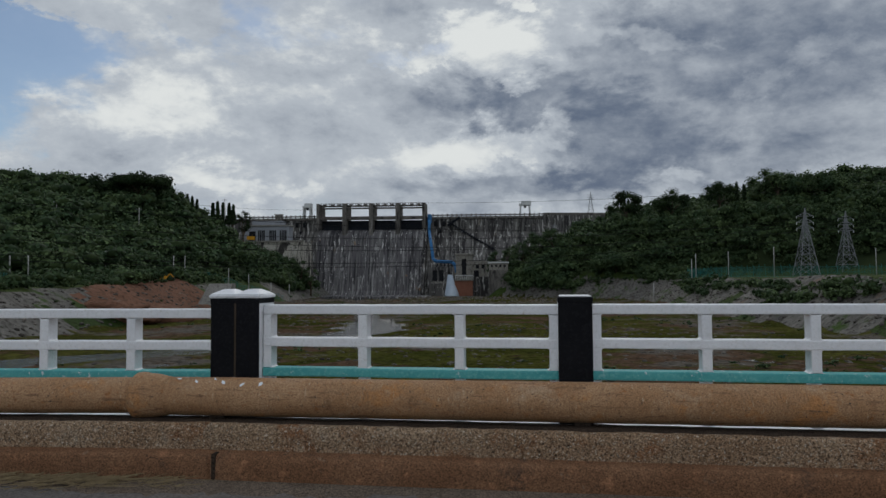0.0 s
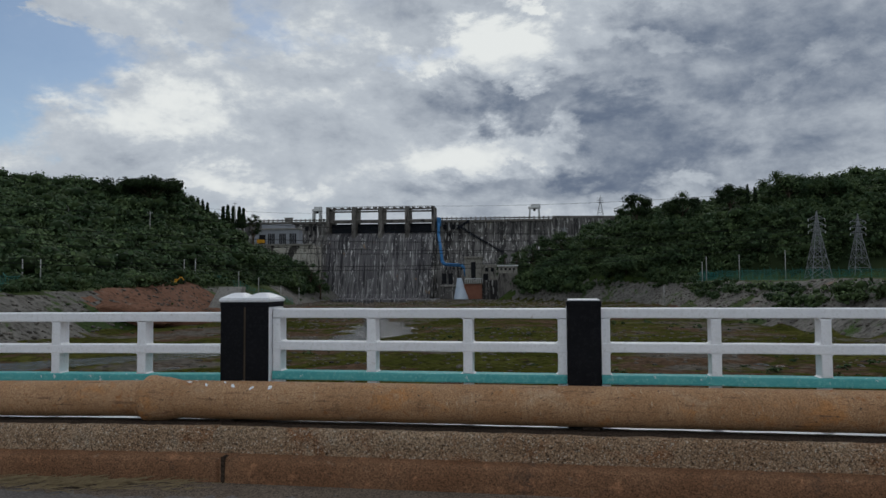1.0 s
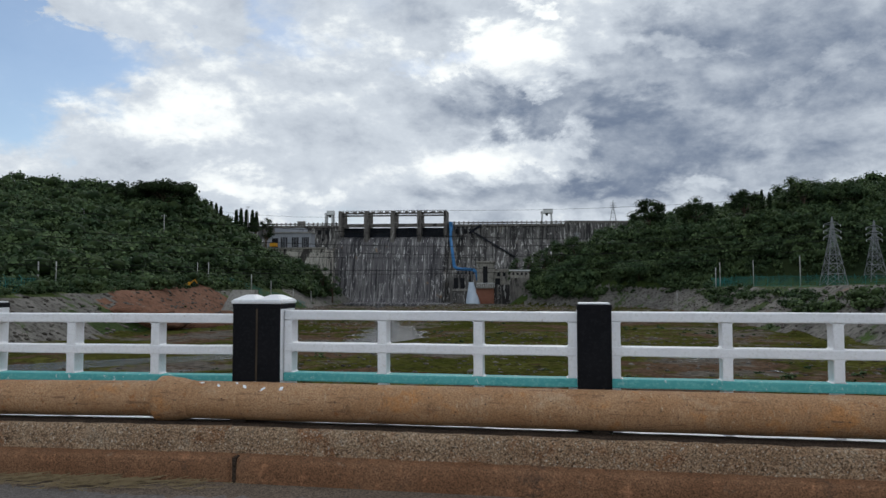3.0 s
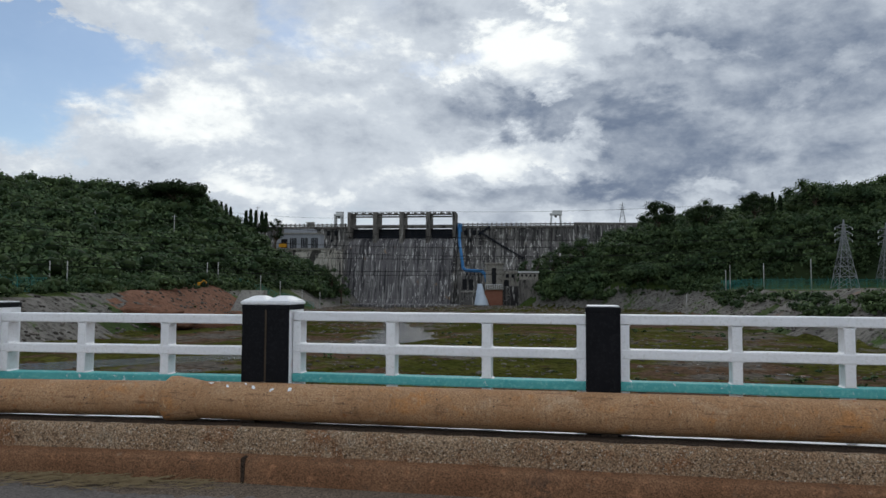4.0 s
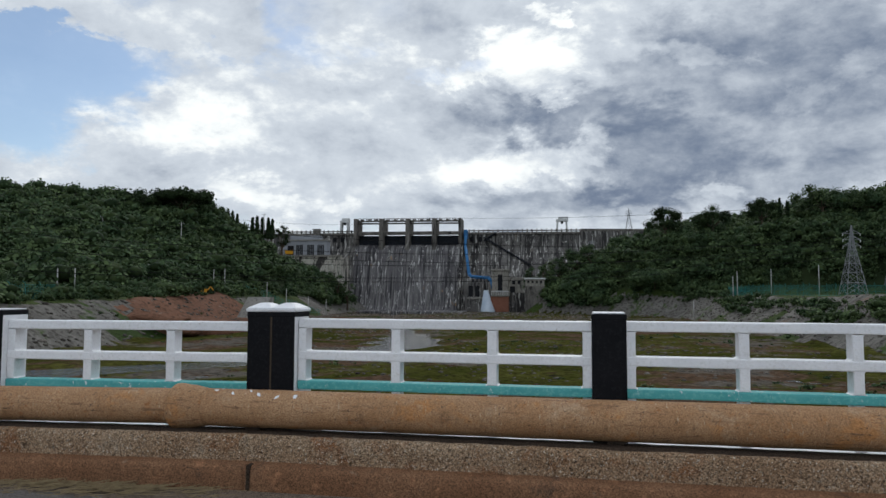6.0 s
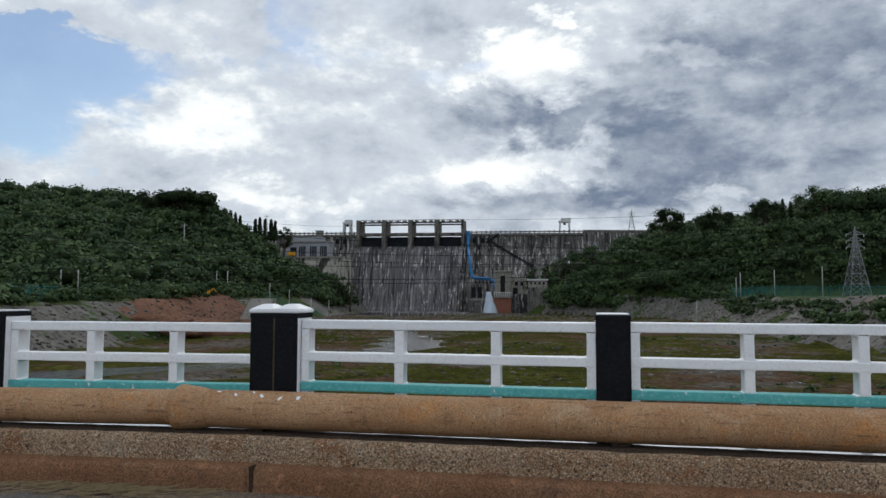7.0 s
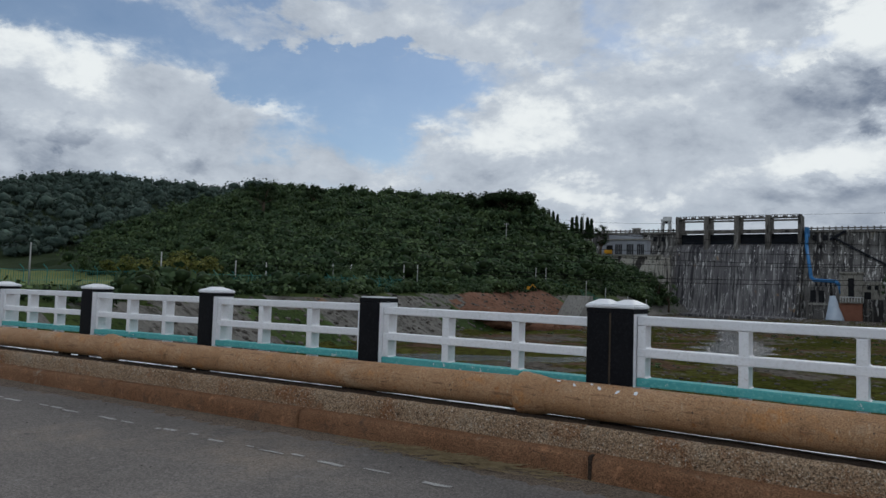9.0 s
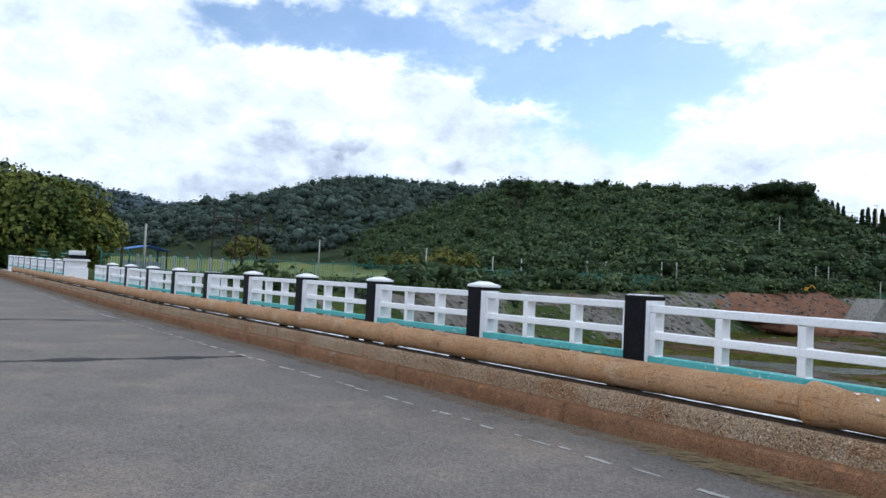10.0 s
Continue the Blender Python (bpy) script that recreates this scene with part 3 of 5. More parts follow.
fx, fy = GX.ravel()[gf].mean(1), GY.ravel()[gf].mean(1)
_, fk, fh = height(fx, fy)
jit = rng.normal(size=len(fx))
mi = np.select([fk == 0, fk == 1], [0, 1], 2)
az_f = np.degrees(np.arctan2(fx, fy))
soil = (fk >= 1) & (fx < -40) & (fy > 88) & (fy < 150) & (fh < 3) & (az_f + 0.4 * jit > -31.0) & (az_f + 0.4 * jit < -22.5) & (fx > toe_left(fy) - 16)
mi = np.where(soil, 3, mi)
mi = np.where((fk == 1) & (fx < 0) & (fy > 165) & (fy < 205), 2, mi)
mi = np.where((fk == 1) & (noise2(fx, fy, 0.16, 9.0) > 0.38), 2, mi)
gravel = (fk == 0) & (fy > 105) & (noise2(fx, fy, 0.045, 5.0) + 0.1 * jit > 0.02)
mi = np.where(gravel, 4, mi)
mi = np.where((fk == 2) & (fh > 2.0), 5, mi)
mi = np.where((fk == 2) & (fh <= 2.0) & (fx < -110), 6, mi)
ground.data.polygons.foreach_set("material_index", mi.astype(np.int32))

water = arrays("river_water", np.array([(-90, -90, -5.16), (110, -90, -5.16), (110, 300, -5.16), (-90, 300, -5.16)], float), np.array([[0, 1, 2, 3]]), WATER)
tagged(water, "shallow still water in pools of the river bed", "water", kind="structure")


# ---- bridge ----
xs = np.concatenate([np.arange(-130, -30, 5.0), np.arange(-30, 12, 0.6), np.arange(12, 80, 6.0)])
deck = bmesh.new()
prof = [(4.95, -0.002), (4.0, 0.0), (0.0, 0.03), (-5.5, 0.0), (-6.5, 0.0), (-6.5, -0.9), (4.95, -0.9)]


def bridge_y(x):
    return -math.tan(radians(4)) * max(x - BEND, 0.0)


rings = []
for x in xs:
    rings.append([deck.verts.new((x, y + bridge_y(x), z + grade(x))) for y, z in prof])
for r0, r1 in zip(rings, rings[1:]):
    for i in range(len(prof)):
        deck.faces.new((r0[i], r0[(i + 1) % len(prof)], r1[(i + 1) % len(prof)], r1[i]))
bmesh.ops.recalc_face_normals(deck, faces=deck.faces[:])
road = part("road", deck, ASPHALT, None, "worn grey asphalt carriageway of the bridge", smooth=False)
tagged(road, "worn grey asphalt carriageway of the bridge", "road", kind="structure")

# a strip of dust along the kerb
g = np.random.default_rng(3)
dv, df = [], []
dx = np.arange(-60, 12, 0.07)
for i, x in enumerate(dx):
    w = 0.22 + 0.06 * math.sin(x * 1.7) + 0.16 * g.random() + 0.25 * (x < -20)
    dv += [(x, 4.70 + bridge_y(x), grade(x) + 0.012), (x, 4.70 - w * 0.5 + bridge_y(x), grade(x) + 0.010), (x, 4.70 - w + bridge_y(x), grade(x) - 0.003)]
for i in range(len(dx) - 1):
    a = 3 * i
    df += [(a, a + 1, a + 4, a + 3), (a + 1, a + 2, a + 5, a + 4)]
dust = arrays("roadside_dust", np.array(dv), np.array(df), DUST)
tagged(dust, "brown dust gathered along the kerb foot", "dust", kind="stuff")


def line_patch(name, x0, x1, y, w, mat, seed, label, category, group):
    """A ragged painted or tarred mark lying on the road."""
    r = random.Random(seed)
    n = max(4, int((x1 - x0) / 0.06))
    b = bmesh.new()
    top, bot = [], []
    for i in range(n + 1):
        x = x0 + (x1 - x0) * i / n
        e = 0.35 + 0.65 * math.sin(math.pi * min(max(i / n, 0.06), 0.94)) ** 0.4
        z = grade(x) + 0.006
        top.append(b.verts.new((x, y + w * e * (0.5 + r.uniform(-0.25, 0.15)) + bridge_y(x), z)))
        bot.append(b.verts.new((x, y - w * e * (0.5 + r.uniform(-0.25, 0.15)) + bridge_y(x), z)))
    for i in range(n):
        b.faces.new((bot[i], bot[i + 1], top[i + 1], top[i]))
    ob = part(name, b, mat)
    return tagged(ob, label, category, group, "stuff")


r = random.Random(11)
x = -34.0
k = 0
while x < -2.6:
    length = r.uniform(0.06, 0.34)
    line_patch("road_marking", x, x + length, 3.87 + r.uniform(-0.04, 0.04), r.uniform(0.03, 0.09), LINE, k, "flaking remnant of a white edge line on asphalt", "road marking", "edge line remnants")
    x += length + r.choice((0.03, 0.08, 0.15, 0.3, 0.55)) * r.uniform(0.6, 1.2)
    k += 1
for x0, y0, y1 in ((-11.75, -5.0, 3.8), (-19.7, -5.0, 3.6)):
    b = bmesh.new()
    r = random.Random(int(-x0))
    n = 120
    row = []
    for i in range(n + 1):
        y = y0 + (y1 - y0) * i / n
        w = 0.11 + 0.08 * math.sin(i * 0.31) + r.uniform(-0.04, 0.05)
        c = x0 + 0.04 * math.sin(i * 0.13) + r.uniform(-0.02, 0.02)
        z = grade(x0) + 0.006 + 0.03 * (1 - min(abs(y) / 4.0, 1.0))
        row.append((b.verts.new((c - max(w, 0.03), y, z)), b.verts.new((c + max(w, 0.03), y, z))))
    for p, q in zip(row, row[1:]):
        b.faces.new((p[0], p[1], q[1], q[0]))
    tagged(part("tar_seam", b, PATCH), "ragged black tar seam across the asphalt joint", "tar seam", "tar seams", "stuff")

# kerb: rough upper face over a smoother lower step, cast in lengths
kerb = thing("kerb", "rust-stained concrete kerb in two steps", "kerb", kind="structure")
UPPER = [(4.80, 0.10), (4.815, 0.37), (4.84, 0.388), (4.95, 0.384), (5.20, 0.358), (5.20, 0.10)]
LOWER = [(4.68, -0.12), (4.695, 0.165), (4.715, 0.185), (4.83, 0.205), (4.83, -0.12)]


def rough_prism(profile, x0, x1, fz, amp, seed, step=0.07):
    b = prism(profile, x0, x1, step, fz)
    bmesh.ops.subdivide_edges(b, edges=[e for e in b.edges if abs(e.verts[0].co.x - e.verts[1].co.x) < 1e-6 and e.calc_length() > 0.1 and e.verts[0].co.y < 5.0], cuts=3)
    for v in b.verts:
        c = v.co * 9.0 + Vector((seed * 3.7, 0, 0))
        v.co.y += amp * noise.noise(c) + amp * 0.7 * noise.noise(c * 3.1)
        v.co.z += amp * 0.6 * noise.noise(c + Vector((9, 4, 2)))
    bmesh.ops.recalc_face_normals(b, faces=b.faces[:])
    return b


def put(ob, span):
    ob.matrix_basis = span
    return ob


joint = -2.57
edges = [joint - 3.02 * i for i in range(0, 19)][::-1]
for i, (a, c) in enumerate(zip(edges, edges[1:])):
    st = 0.07 if a > -26 else 0.4
    ob = part("kerb_step", rough_prism(LOWER, a - BEND + 0.012, c - BEND - 0.014, lambda s: grade(s + BEND), 0.007, i, st), KERB_LOW, kerb, smooth=True)
    put(ob, LEFT)
for i, a in enumerate((joint,)):
    put(part("kerb_step", rough_prism(LOWER, a - BEND + 0.026, a + 9.5 - BEND, None, 0.007, 40 + i), KERB_LOW, kerb, smooth=True), RIGHT)
for i in range(6):
    a, c = BEND - 10 * (i + 1), BEND - 10 * i
    put(part("kerb_wall", rough_prism(UPPER, a - BEND, c - BEND - 0.004, lambda s: grade(s + BEND), 0.010, 60 + i, 0.07 if i < 3 else 0.5), KERB, kerb, smooth=True), LEFT)
put(part("kerb_wall", rough_prism(UPPER, 0.004, 11, None, 0.010, 80), KERB, kerb, smooth=True), RIGHT)

# dark bar just proud of the kerb, in place of the open joint's shade
put(part("joint_fill", box(joint - BEND - 0.010, joint - BEND + 0.020, 4.674, 4.815, -0.02, 0.194, 0.004), SILT_SHADE, kerb, "dark bar painted for the shade in the open joint"), LEFT)
# strip of dirt with the pipe's shade put into its colour
silt = thing("kerb_top_silt_shade", "dark silt along the kerb top, the pipe's shade painted in", "silt", kind="stuff")
SILT_SHADE_BED = [(4.872, 0.38), (4.90, 0.397), (5.06, 0.391), (5.195, 0.374), (5.195, 0.355), (4.872, 0.36)]
put(part("silt_bed", rough_prism(SILT_SHADE_BED, -40, -0.004, lambda s: grade(s + BEND), 0.006, 91, 0.12), SILT_SHADE, silt, smooth=True), LEFT)
put(part("silt_bed", rough_prism(SILT_SHADE_BED, 0.004, 11, None, 0.006, 92, 0.12), SILT_SHADE, silt, smooth=True), RIGHT)

# deck edge under the railing, painted white, with its girder
edge = thing("deck_edge_beam", "white painted concrete beam under the railing", "beam", kind="structure")
put(part("beam", prism([(5.215, 0.0), (5.215, 0.33), (5.80, 0.33), (5.80, -1.2), (5.0, -1.2), (5.0, 0.0)], -60, 0, 0.8, lambda s: grade(s + BEND)), WHITE, edge), LEFT)
put(part("beam", prism([(5.215, 0.0), (5.215, 0.33), (5.80, 0.33), (5.80, -1.2), (5.0, -1.2), (5.0, 0.0)], 0, 12), WHITE, edge), RIGHT)
for px in (-28, -15, BEND, 10):
    pier = part("bridge_pier", box(px - 0.6, px + 0.6, -5.5, 4.6, -6.0, -0.9 + grade(px), 0.05), CONCRETE)
    tagged(pier, "plain concrete pier under the bridge deck", "pier", "bridge piers", "structure")


# railing posts: black in front, white on their sides
def post_mesh(w, h, depth=0.33):
    b = box(-w / 2, w / 2, 0, depth, 0.29, h, 0.012)
    for f in b.faces:
        f.material_index = 1 if f.calc_center_median().y < 0.02 or f.calc_center_median().z > h - 0.06 else 0
    for f in b.faces:
        c = f.calc_center_median()
        if c.y > 0.02 and c.z < h - 0.02:
            f.material_index = 0
    for v in b.verts:
        v.co.x += 0.004 * noise.noise(v.co * 5)
    return mesh_of(b, "post_body", WHITE, BLACK)


def band_mesh(w, h, depth=0.33):
    return mesh_of(box(-w / 2 - 0.003, w / 2 + 0.003, -0.003, depth + 0.003, h - 0.045, h, 0.008), "black_band", BLACK)


def cap_mesh(w, h, depth=0.33):
    b = bmesh.new()
    o = 0.012
    ring = [(-w / 2 - o, -o), (w / 2 + o, -o), (w / 2 + o, depth + o), (-w / 2 - o, depth + o)]
    lo = [b.verts.new((x, y, h)) for x, y in ring]
    mid = [b.verts.new((x, y, h + 0.03)) for x, y in ring]
    hi = [b.verts.new((x * 0.35, depth / 2 + (y - depth / 2) * 0.3, h + 0.075)) for x, y in ring]
    for a, c in ((lo, mid), (mid, hi)):
        for i in range(4):
            b.faces.new((a[i], a[(i + 1) % 4], c[(i + 1) % 4], c[i]))
    b.faces.new(hi)
    b.faces.new(lo[::-1])
    bmesh.ops.bevel(b, geom=b.edges[:], offset=0.008, segments=2, affect="EDGES")
    bmesh.ops.recalc_face_normals(b, faces=b.faces[:])
    return mesh_of(b, "post_cap", WHITE)


def flat_top_mesh(w, h, depth=0.33):
    b = box(-w / 2 + 0.01, w / 2 - 0.01, 0.012, depth - 0.01, h + 0.001, h + 0.012, 0.004)
    return mesh_of(b, "painted_top", WHITE)


PW, PH = 0.262, 1.31
MESHES = {w: (post_mesh(w, PH), band_mesh(w, PH), cap_mesh(w, PH), flat_top_mesh(w, PH)) for w in (PW, 0.208)}


def railing_post(s, span, w, capped, dz):
    label = "concrete railing post, black front, white sides" + (" and white pyramid cap" if capped else ", its cap missing")
    ob = tagged(new("railing_post"), label, "post", "bridge railing posts")
    ob.matrix_basis = span @ pose(s, 5.35, dz)
    body, band, cap, top = MESHES[w]
    for name, me in (("body", body), ("band", band), ("cap", cap) if capped else ("painted_top", top)):
        o = new(name, me)
        o.parent = ob
    return ob


RZ = [(1.176, 1.252), (0.908, 0.982), (0.664, 0.735)]


def rail_mesh(x0, x1, z0, z1, mat, y0=5.425, y1=5.56):
    b = box(x0, x1, y0, y1, z0, z1, 0.010)
    bmesh.ops.subdivide_edges(b, edges=[e for e in b.edges if e.calc_length() > 0.8], cuts=10)
    for v in b.verts:
        v.co += Vector((0, 0.004 * noise.noise(v.co * 4.0), 0.004 * noise.noise(v.co * 4.0 + Vector((5, 1, 3)))))
    return mesh_of(b, "rail", mat)


def fillet_mesh(x, z, sx, up, r=0.017):
    """A small hollow-curved corner between an upright and a rail."""
    b = bmesh.new()
    curve = [(x - 0.004 * sx, z - 0.004 * up)] + [(x + sx * r * (1 - math.sin(q)), z + up * r * (1 - math.cos(q))) for q in (0.0, 0.4, 0.785, 1.17, math.pi / 2)]
    front, rear = [[b.verts.new((px, y, pz)) for px, pz in curve] for y in (5.432, 5.555)]
    b.faces.new(front)
    b.faces.new(rear[::-1])
    for i in range(len(curve)):
        j = (i + 1) % len(curve)
        b.faces.new((front[i], front[j], rear[j], rear[i]))
    bmesh.ops.recalc_face_normals(b, faces=b.faces[:])
    return mesh_of(b, "corner_fillet", WHITE)


def panel_meshes(length, inner=()):
    """Rails, uprights and stub feet of one railing bay that starts at x = 0. inner: the places of its middle uprights."""
    out = []
    for (z0, z1), mat, nm in zip(RZ, (WHITE, WHITE, TEAL), ("top_rail", "middle_rail", "bottom_rail")):
        out.append((nm, rail_mesh(0.0, length, z0, z1, mat, 5.425 if nm != "bottom_rail" else 5.418)))
    n = 3
    for i in range(n + 1):
        c = inner[i - 1] if inner and 0 < i < n else length * i / n
        a, e = (0.0, 0.070) if i == 0 else (length - 0.070, length) if i == n else (c - 0.038, c + 0.038)
        out.append(("upright", mesh_of(box(a, e, 5.428, 5.565, 0.735, 1.172, 0.008), "upright", WHITE)))
        for zc, up in ((1.176, -1), (0.982, 1), (0.908, -1), (0.735, 1)):
            for xc, sx in ((a, -1), (e, 1)):
                if 0 < xc < length:
                    out.append(("corner_fillet", fillet_mesh(xc, zc, sx, up)))
        out.append(("stub_foot", mesh_of(box(a, e, 5.44, 5.56, 0.32, 0.661, 0.008), "stub_foot", WHITE)))
    return out


BAY = 2.575
BAYMESH = panel_meshes(BAY - PW)


def railing_bay(s, span, meshes, dz, tilt=0.0):
    ob = tagged(new("railing_bay"), "white concrete railing bay with a teal bottom rail", "railing", "bridge railing bays")
    ob.matrix_basis = span @ pose(s, 0, dz, 0, -tilt, 0)
    for nm, me in meshes:
        o = new(nm, me)
        o.parent = ob
    return ob


# the double post on the joint, then single posts both ways
railing_post(-0.106, LEFT, 0.208, True, 0.0)
railing_post(0.106, RIGHT, 0.208, True, 0.0)
filler = part("joint_filler", box(BEND - 0.007, BEND + 0.007, 5.349, 5.60, 0.37, 1.30), BARK, None)
tagged(filler, "brown filler strip in the joint between twin posts", "filler strip", kind="structure")
right_first = panel_meshes(2.43, (0.851, 1.647))
RIGHTBAY = 2.50 + PW
right_next = panel_meshes(2.50, (0.858, 1.640))
railing_bay(0.215, RIGHT, right_first, 0.0)
s = 0.215 + 2.43
for i in range(4):
    railing_post(s + PW / 2, RIGHT, PW, i > 0, 0.0 if i else 0.005)
    railing_bay(s + PW, RIGHT, right_next, 0.005)
    s += RIGHTBAY
for i in range(21):
    if i == 11:
        continue
    e = -0.165 - BAY * i - (0.85 if i > 11 else 0)
    x = e + BEND
    dz = grade(x - 1.2) - (0.034, 0.018, 0.008)[i] if i < 3 else grade(x - 1.2)
    railing_bay(e - (BAY - PW), LEFT, BAYMESH, dz, math.degrees(math.atan(0.0095)) if -21 < x < -5 else 0)
    if i != 10:
        railing_post(e - BAY + PW / 2, LEFT, PW, i not in (0, 5), grade(x - BAY))

# the large end pillar
pillar = thing("end_pillar", "white painted square pillar with a black band and white cap", "pillar", (-34.6, 5.12, grade(-30) + 0.14))
part("base", box(-0.45, 0.45, -0.08, 0.72, -0.4, 0.95, 0.03), WHITE, pillar)
part("shaft", box(-0.40, 0.40, -0.03, 0.67, 0.95, 1.25, 0.02), WHITE, pillar)
part("moulding", box(-0.50, 0.50, -0.12, 0.76, 1.2, 1.30, 0.02), WHITE, pillar)
part("band", box(-0.42, 0.42, -0.05, 0.69, 1.30, 1.46, 0.02), BLACK, pillar, "black painted band")
part("cap", box(-0.32, 0.32, 0.04, 0.60, 1.46, 1.66, 0.03), WHITE, pillar)


# ---- water main lying on the kerb ----
def pipe_body(length, r, seed, n=40):
    b = bmesh.new()
    m = int(length / 0.12)
    rings = []
    for i in range(m + 1):
        x = length * i / m
        rings.append([b.verts.new((x, (r + 0.0025 * noise.noise(Vector((x * 3, k, seed)))) * math.sin(k * math.tau / n), (r + 0.0025 * noise.noise(Vector((x * 3, k, seed + 7)))) * math.cos(k * math.tau / n))) for k in range(n)])
    for p, q in zip(rings, rings[1:]):
        for k in range(n):
            b.faces.new((p[k], p[(k + 1) % n], q[(k + 1) % n], q[k]))
    b.faces.new(rings[0])
    b.faces.new(rings[-1][::-1])
    bmesh.ops.recalc_face_normals(b, faces=b.faces[:])
    return b


def pipe_socket(r, n=40):
    """The bell at a pipe's end: a thick lip that tapers into the barrel."""
    prof = [(-0.005, r * 0.7), (-0.005, r + 0.022), (0.01, r + 0.034), (0.05, r + 0.036), (0.10, r + 0.027), (0.17, r + 0.022), (0.235, r + 0.008), (0.28, r + 0.001), (0.28, r * 0.7)]
    b = bmesh.new()
    rings = [[b.verts.new((x, q * math.sin(k * math.tau / n), q * math.cos(k * math.tau / n))) for k in range(n)] for x, q in prof]
    for p, q in zip(rings, rings[1:]):
        for k in range(n):
            b.faces.new((p[k], p[(k + 1) % n], q[(k + 1) % n], q[k]))
    bmesh.ops.recalc_face_normals(b, faces=b.faces[:])
    return b


PIPE_Z, PIPE_Y = 0.553, 5.075
ends = [2.69, -3.34, -9.37, -15.4, -21.43, -27.46, -33.49, -39.5, -45.5, -51.5]
for i, (e1, e0) in enumerate(zip([8.72] + ends, ends)):
    pr = 0.147 if i < 2 else 0.140
    z0, z1 = PIPE_Z + grade(e0), PIPE_Z + grade(e1)
    y0 = PIPE_Y + bridge_y(e0) * 0.85
    y1 = PIPE_Y + bridge_y(e1) * 0.85
    main = thing("water_main", "rust-brown water pipe with a socket, lying on kerb", "pipe", group="water main lengths")
    d = Vector((e1 - e0, y1 - y0, z1 - z0))
    main.matrix_basis = Matrix.Translation((e0, y0, z0)) @ pose(0, 0, 0, 0, -math.degrees(math.atan2(d.z, d.x)), math.degrees(math.atan2(d.y, d.x)))
    part("barrel", pipe_body(d.length + 0.05, pr, i), PIPE, main, smooth=True)
    part("socket", pipe_socket(pr), PIPE, main, "flared pipe socket", smooth=True)
    if i == 1:
        rs = random.Random(9)
        for j in range(9):
            b = bmesh.new()
            x0, a0, w, h = rs.uniform(0.35, 1.05), rs.uniform(-1.0, 0.5), rs.uniform(0.008, 0.022), rs.uniform(0.06, 0.26)
            rows = []
            for k in range(6):
                a = a0 + h * k / 5
                e = w * (0.3 + 0.7 * math.sin(math.pi * (k + 0.6) / 6.2)) * rs.uniform(0.7, 1.2)
                rows.append([b.verts.new((x0 + q * e + 0.02 * k * (j % 3 - 1) / 5, (pr + 0.004) * math.sin(a), (pr + 0.004) * math.cos(a))) for q in (-1, 1)])
            for p, q in zip(rows, rows[1:]):
                b.faces.new((p[0], p[1], q[1], q[0]))
            part("paint_splash", b, WHITE, main, "dried splash of white paint")
    # unseen blocks added at the posts to carry the pipe, coloured like the dark gap
    for px in [0.12, -2.66] + [-2.694 - BAY * j for j in range(1, 22)]:
        if e0 + 0.3 < px < e1 - 0.1:
            part("support", box(px - e0 - 0.06, px - e0 + 0.06, -0.05, 0.07, 0.355 - PIPE_Z, -pr + 0.03, 0.006), SILT_SHADE, main, "small added support block, dark like the gap around it")


# ---- dam ----
dam = thing("dam", "tall streaked masonry dam with four dark spillway gates", "dam")
CREST = 29.0
BODY = [(318, -8), (318, CREST), (309, CREST), (309, 23), (287, -8)]
part("left_wall", prism(BODY, -125, -77), DAM, dam)
part("right_wall", prism([(318, -8), (318, CREST), (309, CREST), (309, 22), (287, -8)], -30.6, 20), DAM, dam)
far_wall = part("wing_wall", prism([(9, -8), (9, CREST + 0.1), (0, CREST + 0.1), (0, 22), (-20, -8)], 0, 62), DAM, dam)
far_wall.matrix_basis = pose(20, 309, 0, 0, 0, 8)
part("spillway", prism([(318, -8), (318, 23.0), (306, 23.4), (303, 22.6), (300, 20.4), (293, -3), (289, -6), (289, -8)], -76.5, -30.9), SPILL, dam)
part("training_wall", prism([(318, -6), (318, 24), (304, 24), (301, 21), (292, -4), (292, -6)], -77.6, -76.4), DAM, dam)
part("training_wall", prism([(318, -6), (318, 24), (304, 24), (301, 21), (285, -4), (285, -6)], -31.0, -29.8), DAM, dam)
part("apron", box(-80, -26, 262, 290, -6.2, -4.7, 0.2), SPILL, dam)
bays = [-76.9, -65.4, -53.8, -42.3, -31.1]
for i, x in enumerate(bays):
    w = 1.7 if 0 < i < 4 else 1.2
    part("pier", box(x - w / 2, x + w / 2, 300.5, 312, 20.5 if 0 < i < 4 else 23.5, 34.4, 0.1), STAINED, dam, "pale concrete gate pier")
